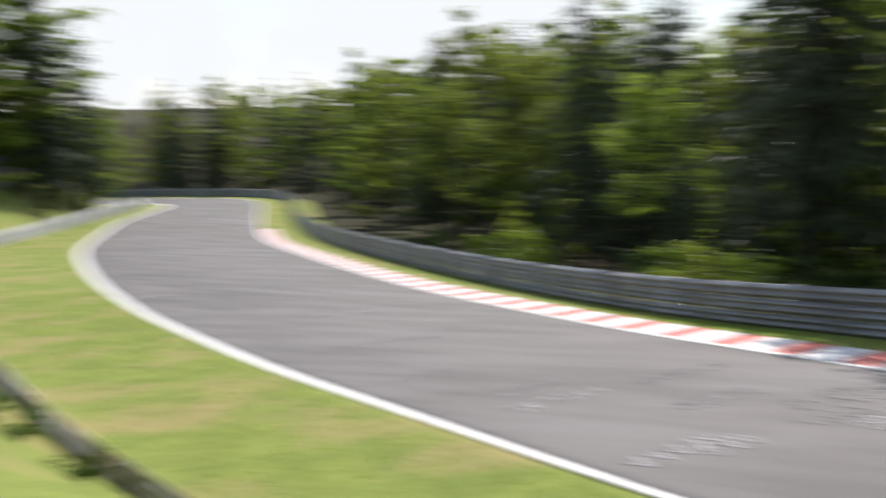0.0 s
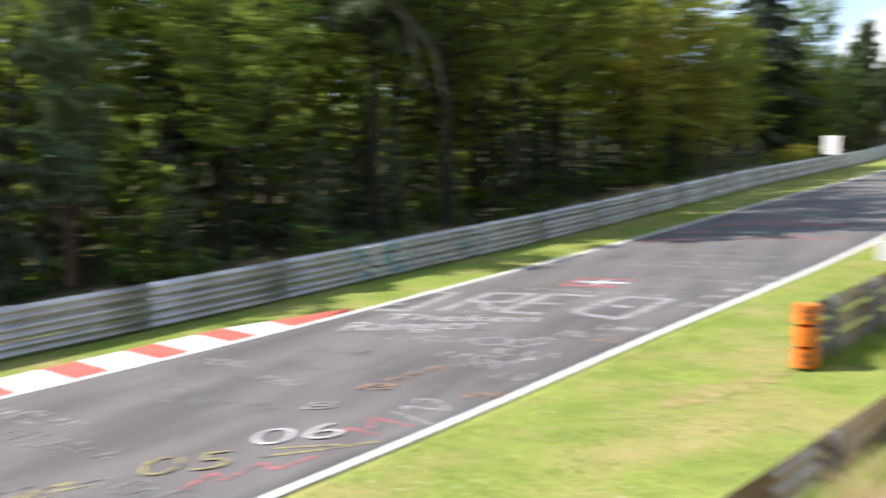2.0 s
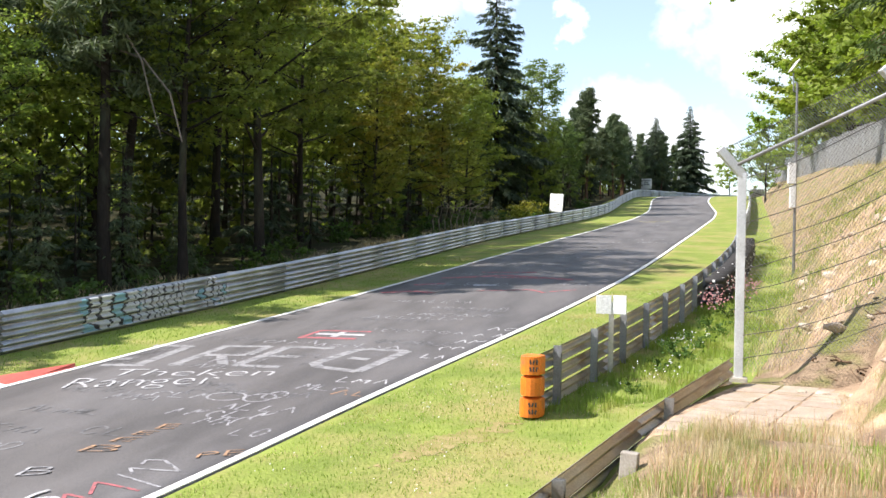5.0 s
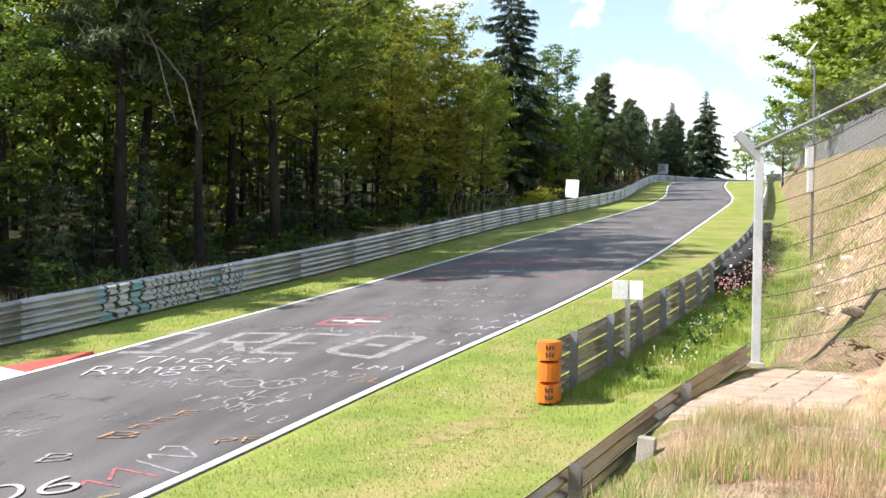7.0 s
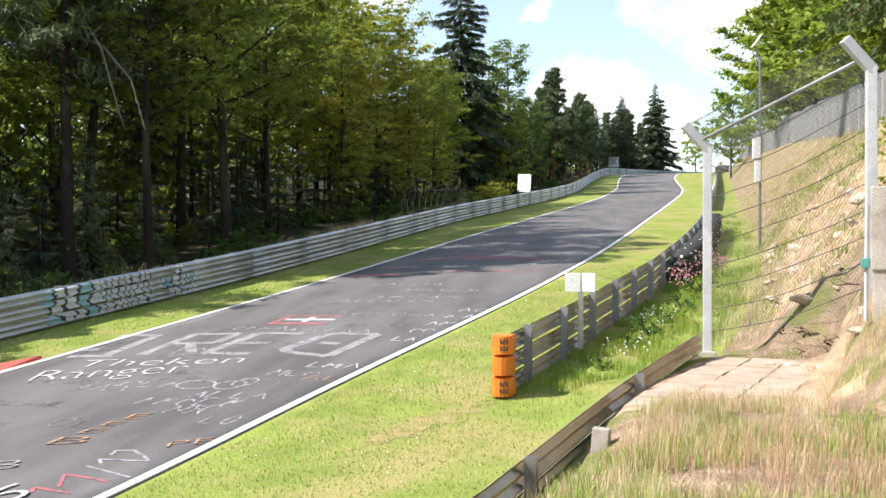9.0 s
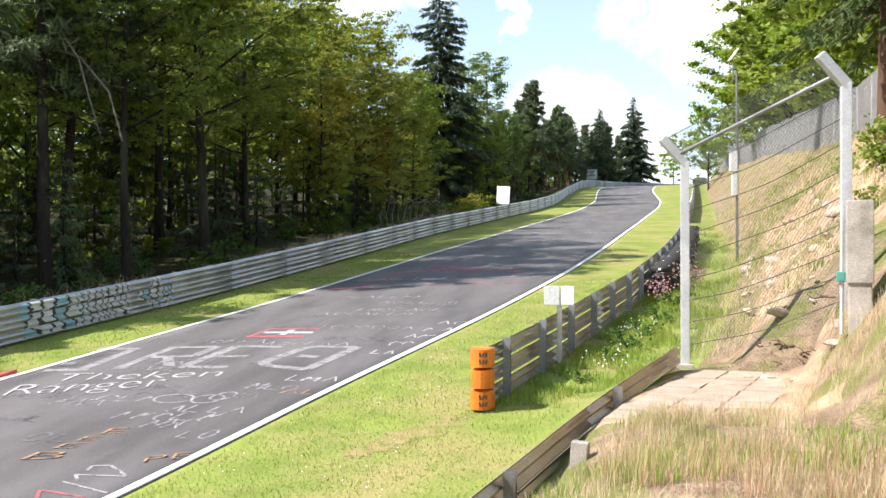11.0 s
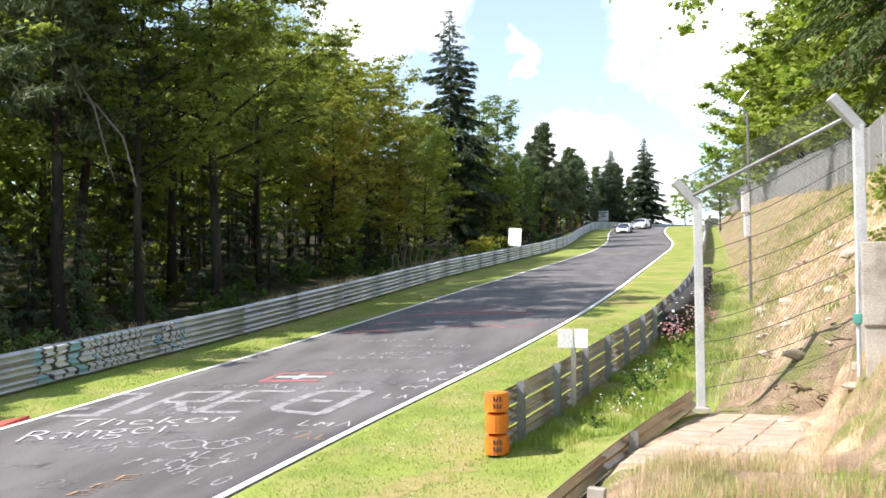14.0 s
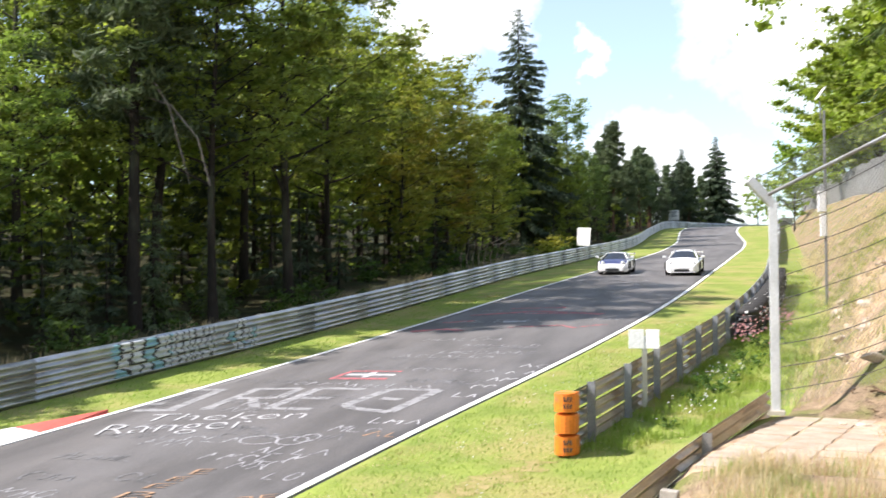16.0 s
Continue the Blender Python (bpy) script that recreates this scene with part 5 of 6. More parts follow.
def overhang():
    """A tree above the slope whose branch hangs over the view."""
    rng = np.random.default_rng(23)
    x, y = 8.5, 9.0
    z = ground_at(x, y)
    tree = thing("maple_tree", pose(x, y, z), "broadleaf tree with one branch hanging over the bank", "tree")
    bm = bmesh.new()
    tube(bm, [(0, 0, -0.3), (0.1, 0, 2.5), (0.0, 0.1, 5.5), (0.1, 0.1, 9)], [0.22, 0.18, 0.14, 0.05], 9)
    part("trunk", bm, M["bark"], tree, smooth=True)
    bm = bmesh.new()
    start = Vector((0.0, 0.1, 4.6))
    end = Vector((0.3 - x, 10.0 - y, 7.35 - z))
    mid = start.lerp(end, 0.55) + Vector((0, 0, 0.9))
    tube(bm, [start, start.lerp(mid, 0.5) + Vector((0, 0, 0.3)), mid, mid.lerp(end, 0.5) + Vector((0, 0, 0.15)), end], [0.07, 0.055, 0.04, 0.025, 0.01], 6)
    cs, rs = [], []
    for a, b, r in ((Vector((0.45, 9.8, 6.55)), 0.32, 0.16), (Vector((0.52, 9.8, 6.78)), 0.4, 0.2), (Vector((0.4, 9.85, 7.0)), 0.4, 0.24), (Vector((-0.05, 9.9, 7.05)), 0.3, 0.2), (Vector((-0.35, 9.95, 7.15)), 0.3, 0.16), (Vector((0.2, 9.9, 7.2)), 0.3, 0.25), (Vector((0.6, 9.9, 7.3)), 0.3, 0.25), (Vector((-0.2, 9.9, 7.35)), 0.3, 0.25), (Vector((1.1, 9.8, 7.6)), 0.4, 0.3), (Vector((0.7, 9.8, 7.7)), 0.4, 0.35)):
        q = a - Vector((x, y, z))
        tube(bm, [end.lerp(mid, 0.15), end.lerp(q, 0.6) + Vector((0, 0, 0.08)), q], [0.012, 0.008, 0.003], 4)
        cs.append(tuple(q))
        rs.append(r)
    part("branch", bm, M["bark"], tree)
    v, f = leaves(rng, cs, rs, 900, 0.075, 0.4, 0.3)
    part("foliage", mesh("foliage", v, f, M["maple"]), None, tree, "hanging sprays of green leaves")
    crown = [(rng.uniform(-2, 2), rng.uniform(-2, 2), rng.uniform(7.5, 11)) for _ in range(14)]
    v, f = leaves(rng, crown, [1.3] * 14, 2500, 0.14)
    part("crown", mesh("crown", v, f, M["maple"]), None, tree)


# needles take the sunlit colour
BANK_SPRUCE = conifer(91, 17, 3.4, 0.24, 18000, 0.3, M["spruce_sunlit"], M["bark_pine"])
FAR_MAPLE = broadleaf(95, 10, 4.0, 0.1, 2600, 0.42, M["maple"])
SAPLING_BRIGHT = conifer(97, 3.6, 0.9, 0.05, 1500, 0.28, M["maple"], M["bark"])
YELLOW_BUSH = bush_mesh(99, 1.5, 1.3, 1200, 0.14, M["yellow_leaf"])
build_bank_trees()
overhang()

# ---- grass ----
def blades(rng, places, height, width, lean, per=1):
    """Bent grass blades of two quads each at places."""
    n = len(places)
    p = np.array(places)
    a = rng.uniform(0, 2 * math.pi, n)
    h = height * rng.uniform(0.5, 1.25, n)
    w = np.stack([np.cos(a), np.sin(a), 0 * a], 1) * (width * rng.uniform(0.6, 1.2, n))[:, None] / 2
    d = np.stack([-np.sin(a), np.cos(a), 0 * a], 1) * (lean * h * rng.uniform(-1, 1, n))[:, None]
    up = np.stack([0 * a, 0 * a, h], 1)
    mid, tip = p + up * 0.55 + d * 0.35, p + up + d
    v = np.stack([p - w, p + w, mid + w * 0.8, mid - w * 0.8, tip], 1).reshape(-1, 3)
    base = np.arange(n) * 5
    quads = np.stack([base, base + 1, base + 2, base + 3], 1).tolist()
    tris = np.stack([base + 3, base + 2, base + 4], 1).tolist()
    return v.tolist(), quads + tris


def grass_patch(name, label, seed, count, s_range, off_range, height, width, lean, material, keep=None, clump=0.0):
    rng = np.random.default_rng(seed)
    pts = []
    while len(pts) < count:
        s, u = rng.uniform(*s_range), rng.uniform()
        lo, hi = off_range(s)
        off = lo + (hi - lo) * u
        p = spot(s, off, -0.02)
        if keep and not keep(s, off, p):
            continue
        k = 1 if not clump else int(rng.integers(4, 10))
        for _ in range(k):
            q = p + Vector((rng.normal() * clump, rng.normal() * clump, 0))
            pts.append((q.x, q.y, q.z))
    v, f = blades(rng, pts, height, width, lean)
    return tagged(new(name, mesh(name, v, f, material)), label, "grass", kind="stuff")


def lumpy(p, scale, limit):
    return noise.noise(Vector((p.x, p.y, 0.3)) * scale) > limit


def off_slabs(p):
    return not (-0.3 < p.x - 0.1 * (p.y - 13) < 2.0 and 13.6 + 0.25 * math.sin(5 * p.x) < p.y < 18.4)


grass_patch("verge_grass", "short mown green verge grass", 1, 42000, (6, 36), lambda s: (right_edge(s) + 0.12, rail_off(s) - 0.1), 0.06, 0.014, 0.7, M["grass_blade"])
grass_patch("verge_grass", "short green grass along the kerb and rail", 2, 16000, (-14, 45), lambda s: (0.12, left_edge(s) - 0.3 - (0.8 if s < 18 else 0)), 0.07, 0.02, 0.7, M["grass_blade"])
grass_patch("verge_grass", "short green grass of the lower verge", 3, 14000, (-30, 6), lambda s: (right_edge(s) + 0.15, rail_off(s) - 0.1), 0.07, 0.02, 0.7, M["grass_blade"])
grass_patch("rail_grass", "lush taller grass behind the end of the rail", 4, 9000, (18.5, 36), lambda s: (right_barrier(s) + 0.1, right_barrier(s) + 2.4), 0.2, 0.016, 0.6, M["grass_blade"], lambda s, off, p: lumpy(p, 1.5, -0.1) and off < rail_off(s) - 0.1)
grass_patch("dry_grass", "tall dry straw-coloured grass on the bank", 5, 42000, (4.5, 19), lambda s: (rail_off(s) + 0.7, rail_off(s) + 6.5), 0.2, 0.0055, 0.9, M["dry_blade"], lambda s, off, p: off_slabs(p) and (p.x - 0) ** 2 + p.y ** 2 > 9 and lumpy(p, 1.1, -0.25), 0.06)
grass_patch("seeding_grass", "rust-red seeding grass stems on the bank", 6, 3800, (5, 15), lambda s: (rail_off(s) + 1.2, rail_off(s) + 7), 0.42, 0.005, 0.6, M["rust_blade"], lambda s, off, p: off_slabs(p) and p.x ** 2 + p.y ** 2 > 16 and lumpy(p, 0.6, -0.05), 0.05)
grass_patch("green_tufts", "green weeds among the dry grass", 7, 12000, (5, 17), lambda s: (rail_off(s) + 0.5, rail_off(s) + 7), 0.22, 0.01, 0.8, M["grass_blade"], lambda s, off, p: off_slabs(p) and p.x ** 2 + p.y ** 2 > 9 and (p.y < 12.5 or off > 19) and lumpy(p, 0.8, 0.05), 0.05)
grass_patch("dry_grass", "dry tufted grass over the rocky slope", 8, 30000, (18, 70), lambda s: (15.2, 23), 0.3, 0.01, 0.9, M["dry_blade"], lambda s, off, p: p.y > 19.6 and lumpy(p, 0.5, -0.2), 0.1)
grass_patch("green_tufts", "green grass tufts over the rocky slope", 9, 14000, (18, 60), lambda s: (14.0, 22), 0.22, 0.016, 0.8, M["grass_blade"], lambda s, off, p: p.y > 19.3 and lumpy(p, 0.45, 0.05), 0.1)
grass_patch("wood_edge_grass", "pale dry grass at the wood's edge behind the rail", 10, 20000, (-20, 80), lambda s: (-3.6, -0.25), 0.45, 0.018, 0.7, M["dry_blade"], lambda s, off, p: lumpy(p, 0.6, -0.05), 0.08)


def flowers(name, label, seed, count, s_range, off_range, material, size, lift, keep):
    rng = np.random.default_rng(seed)
    vs, fs = [], []
    while len(fs) < count:
        s = rng.uniform(*s_range)
        lo, hi = off_range(s)
        p = spot(s, rng.uniform(lo, hi), lift * rng.uniform(0.6, 1.3))
        if not keep(p):
            continue
        b = len(vs)
        r = size * rng.uniform(0.7, 1.2)
        for k in range(5):
            a = 2 * math.pi * k / 5
            vs.append((p.x + r * math.cos(a), p.y + r * math.sin(a) * 0.6, p.z + r * math.sin(a) * 0.8))
        fs.append(tuple(range(b, b + 5)))
    return tagged(new(name, mesh(name, vs, fs, material)), label, "flowers", kind="stuff")


flowers("clover_flowers", "tiny white clover flowers in the verge", 1, 500, (7, 36), lambda s: (right_edge(s) + 0.3, rail_off(s) - 0.1), M["flower"], 0.009, 0.05, lambda p: lumpy(p, 0.7, 0.0))
flowers("fireweed", "pink willowherb flowers behind the rail", 2, 220, (28.5, 34), lambda s: (13.5, 14.8), M["pink"], 0.022, 0.6, lambda p: lumpy(p, 1.3, -0.05))
flowers("weed_flowers", "small white flowers in the rail's shadow", 3, 90, (20, 28), lambda s: (13.1, 14.2), M["flower"], 0.014, 0.2, lambda p: lumpy(p, 1.2, 0.1))


def bare_patch():
    vs, fs = [], []
    cell = 0.05
    for i in range(90):
        for k in range(40):
            ds, do = (i - 45) * cell, (k - 20) * cell
            u = Vector((ds / 1.7, (do - 0.28 * ds) / 0.42))
            n = noise.noise(Vector((ds * 2.6, do * 2.6, 7))) + 0.6 * noise.noise(Vector((ds * 9, do * 9, 2)))
            if u.length + 0.55 * n > 0.72:
                continue
            b = len(vs)
            for x, y in ((0, 0), (0, 1), (1, 1), (1, 0)):
                vs.append(spot(16.4 + ds + x * cell, 11.7 + do + y * cell, 0.006))
            fs.append((b, b + 1, b + 2, b + 3))
    ob = new("bare_patch", mesh("bare_patch", vs, fs, M["worn"]))
    tagged(ob, "worn patch of bare sandy soil in the verge", "soil", kind="structure")


bare_patch()
grass_patch("straw_grass", "short straw-coloured blades in the verge", 21, 14000, (6, 36), lambda s: (right_edge(s) + 0.12, rail_off(s) - 0.1), 0.05, 0.012, 0.9, M["dry_blade"], lambda s, off, p: lumpy(p, 0.9, 0.0))


# ---- spray paint on the rail ----
def rail_paint():
    front = W_BEAM[:15]
    vs, fs, idx = [], [], []
    step_s = 0.055
    ss = np.arange(22.3, 28.7, step_s)

    def colour(x, z):
        if z > 0.93 or z < 0.1:
            return -1
        edge = 0.16 * noise.noise(Vector((x * 2.5, z * 2.0, 9)))
        if x + edge < 0.05 or x + edge > 6.3 or (4.2 < x < 4.55):
            return -1
        level, zl = int(z / 0.325), (z % 0.325) / 0.325
        wide = 0.46 if x < 2.0 else 0.27
        run = (x + 0.13 * math.sin(math.pi * zl) * (1 if level % 2 else -1) + 0.24 * noise.noise(Vector((x * 1.3, z * 3, 4))) + 0.17 * level) / wide
        cell, part_of = int(math.floor(run)), run - math.floor(run)
        if x > 4.3 and (level != 1 and noise.noise(Vector((x * 1.4, level * 3.0, 1))) < 0.05):
            return -1
        if part_of < 0.24 or (zl < 0.1 and (cell + level) % 2):
            return 0
        return 2 if x < 2.3 and (cell * 7 + level * 3) % 3 == 0 or 4.6 < x and (cell + level) % 4 == 0 else 1

    for level in range(3):
        for i, s in enumerate(ss):
            for k in range(14):
                zc = 0.325 * level + (front[k][1] + front[k + 1][1]) / 2
                c = colour(s - 22.3, zc)
                if c < 0:
                    continue
                b = len(vs)
                for sv, kk in ((s, k), (s + step_s, k), (s + step_s, k + 1), (s, k + 1)):
                    a, z = front[kk]
                    p = spot(sv, a + 0.009)
                    vs.append((p.x, p.y, along(sv)[0][2] + 0.325 * level + z))
                fs.append((b, b + 1, b + 2, b + 3))
                idx.append(c)
    ob = new("rail_graffiti", mesh("rail_graffiti", vs, fs, [M["graffiti_black"], M["graffiti_white"], M["graffiti_blue"]], True, idx))
    ob.parent = RAIL
    ob["label"] = "pale blue, white and black sprayed shapes"


rail_paint()


# ---- paint on the road ----
def stroke(bm, pts, w):
    """A painted band through (s, off) points, lying on the asphalt."""
    for (s0, o0), (s1, o1) in zip(pts, pts[1:]):
        n = max(1, int(math.hypot(s1 - s0, o1 - o0) / 0.5))
        d = Vector((s1 - s0, o1 - o0)).normalized()
        nx = Vector((-d.y, d.x)) * w / 2
        last = None
        for k in range(n + 1):
            s, o = s0 + (s1 - s0) * k / n, o0 + (o1 - o0) * k / n
            pair = [bm.verts.new(spot(s + e * nx.x, o + e * nx.y, road_z(s, o + e * nx.y) + 0.006)) for e in (1, -1)]
            if last:
                bm.faces.new((last[0], last[1], pair[1], pair[0]))
            last = pair
    return bm


def words(text, start, end, rise_by, material, label, shear=0.15):
    """Painted letters from start to end, (s, off) each, that reach rise_by (ds, doff) up from the baseline."""
    cu = bpy.data.curves.new("road_writing", "FONT")
    cu.body, cu.size, cu.extrude, cu.offset, cu.shear = text, 1.0, 0.002, -0.018, shear
    cu.materials.append(material)
    ob = new("road_writing", cu)
    bpy.context.view_layer.update()
    wide = max(ob.dimensions.x, 0.1)
    p, q = spot(*start), spot(*end)
    t = spot(start[0] + rise_by[0], start[1] + rise_by[1])
    p.z, q.z, t.z = p.z + road_z(*start), q.z + road_z(*end), t.z + road_z(*start)
    right, up = (q - p) / wide, (t - p) / 0.7
    m = Matrix((right, up, right.cross(up).normalized())).transposed().to_4x4()
    ob.parent = ROAD
    ob.matrix_world = Matrix.Translation(p + Vector((0, 0, 0.014))) @ m
    ob["label"] = label


def letter_bars(bm, corners, lines, wide):
    """Bars of one large letter, its unit square laid on four (s, off) corners."""
    (a, b, c, d) = [Vector(v) for v in corners]
    for line in lines:
        stroke(bm, [tuple(a.lerp(b, u).lerp(d.lerp(c, u), v)) for u, v in line], wide)


def road_paint():
    # four large faded letters, as plain bars
    bm = bmesh.new()
    letter_bars(bm, ((19.6, 2.9), (19.9, 3.85), (22.15, 3.35), (21.95, 2.45)), ([(0, 0), (0.9, 0)], [(0.75, 0), (0.95, 1)], [(0, 1), (1, 1)], [(0, 0.3), (0.3, 0.3)]), 0.24)
    letter_bars(bm, ((20.05, 4.2), (20.4, 5.25), (22.6, 5.05), (22.3, 4.0)), ([(0.1, 0), (0.1, 1)], [(0, 1), (1, 1)], [(1, 1), (1, 0.5)], [(1, 0.5), (0.1, 0.5)], [(0.5, 0.5), (1, 0)], [(0.0, 0), (0.3, 0)]), 0.22)
    letter_bars(bm, ((20.4, 5.5), (20.5, 6.5), (22.8, 6.55), (22.7, 5.45)), ([(0.05, 0), (0.05, 1)], [(0, 0), (1, 0)], [(0.1, 0.5), (0.8, 0.5)], [(0, 1), (1, 1)]), 0.24)
    letter_bars(bm, ((20.85, 6.95), (20.6, 8.15), (23.05, 8.2), (22.95, 7.1)), ([(0, 0.12), (0.02, 0.9), (0.15, 1), (1, 1), (1, 0), (0.2, 0), (0, 0.12)], [(0.3, 0.5), (0.7, 0.5)]), 0.24)
    part("faded_bars", bm, M["chalk_grey"], ROAD, "large faded white painted bars")
    bm = bmesh.new()
    for k in range(26):  # hatching beside the first letter
        s0, o0 = 19.75 + 0.08 * k, 2.75 + 0.1 * math.sin(k * 1.7)
        stroke(bm, [(s0, o0), (s0 + 0.12, o0 + 0.5 + 0.2 * math.sin(k * 2.3))], 0.035)
    part("hatching", bm, M["chalk_faint"], ROAD, "faint hatched strokes")
    words("Theken", (18.65, 3.7), (19.35, 6.75), (0.62, -0.3), M["chalk_bright"], "hand-painted white words")
    words("Ranger", (17.4, 3.7), (18.6, 6.2), (0.8, -0.45), M["chalk_bright"], "hand-painted white words")
    words("05", (10.1, 7.65), (10.9, 8.2), (0.43, -0.5), M["chalk_yellow"], "hand-painted pale yellow figures")
    words("06", (11.45, 7.88), (12.35, 8.38), (0.47, -0.46), M["chalk_bright"], "hand-painted white figures")
    words("B", (12.88, 7.15), (13.1, 7.5), (0.33, -0.2), M["chalk"], "hand-painted grey letter")
    words("PE", (14.35, 8.78), (14.85, 9.2), (0.24, -0.11), M["chalk_orange"], "faded orange letters")
    for ch, a, b, up in (("B", (14.04, 7.01), (14.25, 7.5), (0.34, -0.11)), ("E", (14.63, 7.07), (14.78, 7.45), (0.24, -0.07)), ("E", (15.06, 7.13), (15.18, 7.45), (0.24, -0.05)), ("E", (15.46, 7.22), (15.62, 7.55), (0.3, -0.09))):
        words(ch, a, b, up, M["chalk_orange"], "faded orange letter")
    bm = bmesh.new()
    stroke(bm, [(13.54, 8.53), (13.73, 8.32), (13.83, 9.01), (13.95, 8.85), (14.18, 8.49), (14.11, 8.27), (13.92, 8.34)], 0.045)
    stroke(bm, [(13.46, 8.35), (13.23, 9.21)], 0.04)
    part("figures", bm, M["chalk"], ROAD, "hand-painted white figures")
    for s0, o0, w in ((17.85, 7.0, 0.34), (17.95, 7.6, 0.26), (18.2, 7.75, 0.18)):
        bm = bmesh.new()
        stroke(bm, [(s0 + 0.32 * math.sin(0.5 * k), o0 + w * math.cos(0.5 * k)) for k in range(13)], 0.05)
        part("ring_mark", bm, M["chalk"], ROAD, "thin chalked ring")
    bm = bmesh.new()
    stroke(bm, [(12.72, 8.63), (13.11, 8.35), (13.1, 8.56), (13.03, 9.07)], 0.05)
    stroke(bm, [(12.48, 8.47), (12.63, 8.35), (12.58, 8.92)], 0.05)
    stroke(bm, [(10.2, 8.44), (10.7, 8.3), (10.6, 8.6), (11.2, 8.5), (11.1, 8.8), (11.66, 8.85)], 0.05)
    stroke(bm, [(23.95, 5.05), (24.15, 6.45)], 0.22)
    stroke(bm, [(25.05, 5.1), (25.2, 6.35)], 0.14)
    stroke(bm, [(24.0, 5.1), (25.05, 5.1)], 0.12)
    stroke(bm, [(36.9, 3.6), (38.3, 5.6), (37.6, 8.2)], 0.4)
    stroke(bm, [(32.6, 3.2), (33.2, 4.0), (32.9, 4.8)], 0.35)
    stroke(bm, [(39.2, 4.4), (39.6, 6.4)], 0.3)
    stroke(bm, [(37.6, 5.4), (37.7, 7.0)], 0.25)
    stroke(bm, [(34.8, 3.4), (35.4, 4.3)], 0.4)
    stroke(bm, [(33.8, 6.0), (34.5, 7.6), (33.9, 8.2)], 0.15)
    stroke(bm, [(34.2, 8.3), (34.9, 9.0)], 0.12)
    part("red_marks", bm, M["chalk_red"], ROAD, "worn red painted marks")
    bm = bmesh.new()
    stroke(bm, [(24.55, 5.2), (24.7, 6.4)], 0.24)
    stroke(bm, [(24.25, 5.8), (25.0, 5.72)], 0.16)
    stroke(bm, [(35.2, 5.4), (35.4, 6.15)], 0.4)
    part("white_marks", bm, M["chalk_bright"], ROAD, "white painted marks")
    bm = bmesh.new()
    stroke(bm, [(82.6, 5.8), (83.2, 8.2)], 0.5)
    stroke(bm, [(81.8, 6.3), (82.2, 7.6)], 0.3)
    for k in range(14):
        a, b = 4.9 + 0.34 * k, 6.7 + 0.03 * k
        stroke(bm, [(a, b), (a + 0.4, b + 0.1), (a + 0.1 * (k % 3), b + 0.22), (a + 0.45, b + 0.36)], 0.06)
    stroke(bm, [(11.3, 8.3), (11.8, 8.7), (12.4, 9.1)], 0.07)
    stroke(bm, [(11.6, 8.2), (12.1, 8.8)], 0.06)
    part("yellow_marks", bm, M["chalk_yellow"], ROAD, "worn yellow painted marks")
    # rows of small scribbles that cannot be read
    rng = np.random.default_rng(31)
    sets = {"chalk": bmesh.new(), "chalk_faint": bmesh.new(), "chalk_orange": bmesh.new(), "chalk_bright": bmesh.new()}
    rows = [(5, 4.5, 2.5, "chalk_faint"), (6.2, 5.2, 1.2, "chalk_bright"), (4.8, 6.5, 0.7, "chalk"), (16.0, 7.6, 0.6, "chalk"), (7, 3.2, 2.0, "chalk"), (8.5, 5.6, 3.0, "chalk"), (10, 4.0, 2.6, "chalk_faint"), (10.6, 3.2, 2.0, "chalk"), (12.3, 4.6, 2.4, "chalk_faint"),
            (13.6, 3.4, 1.8, "chalk_faint"), (16.15, 7.8, 0.5, "chalk"), (15.6, 8.5, 0.4, "chalk"), (17.0, 5.1, 0.8, "chalk"), (18.6, 8.6, 0.4, "chalk_orange"), (15.8, 4.4, 1.4, "chalk_faint"), (16.4, 6.8, 1.6, "chalk"),
            (17.0, 7.4, 1.2, "chalk"), (18.0, 6.7, 1.5, "chalk_faint"), (18.8, 7.8, 0.9, "chalk"), (19.6, 8.2, 0.8, "chalk_bright"), (22.4, 8.75, 0.5, "chalk_bright"), (23.4, 8.75, 0.6, "chalk_bright"), (24.4, 8.8, 0.6, "chalk_bright"), (25.4, 8.9, 0.6, "chalk_bright"), (26.4, 8.9, 0.6, "chalk_bright"),
            (27.4, 5.2, 2.4, "chalk"), (28.2, 6.0, 2.2, "chalk"), (29.4, 6.5, 1.6, "chalk_faint"), (30.6, 4.5, 2.2, "chalk"), (33.4, 4.2, 3.0, "chalk_faint"), (36.0, 8.0, 1.2, "chalk"), (40, 5, 2.6, "chalk_faint"), (46, 5, 2.6, "chalk_faint"),
            (52, 4.6, 3.2, "chalk"), (63, 6, 3, "chalk_faint"), (70, 5.6, 2.4, "chalk"), (76, 6, 3, "chalk_faint"), (95, 6, 3, "chalk_faint"), (-2, 7.4, 1.6, "chalk"), (-5, 6.6, 1.8, "chalk"), (-8, 7.6, 1.4, "chalk_faint"), (-12, 6.0, 2.4, "chalk_faint"), (1.5, 5.5, 2.4, "chalk"), (-18, 5, 2.2, "chalk"), (-27, 10.5, 1.4, "chalk"), (3.6, 7.2, 1.6, "chalk_faint")]
    for _ in range(130):
        s = rng.uniform(-6, 60) if rng.uniform() < 0.8 else rng.uniform(60, 110)
        o = rng.uniform(left_edge(s) + 0.4, right_edge(s) - 2.2)
        rows.append((s, o, rng.uniform(0.6, 2.0), "chalk_faint" if rng.uniform() < 0.75 else "chalk"))
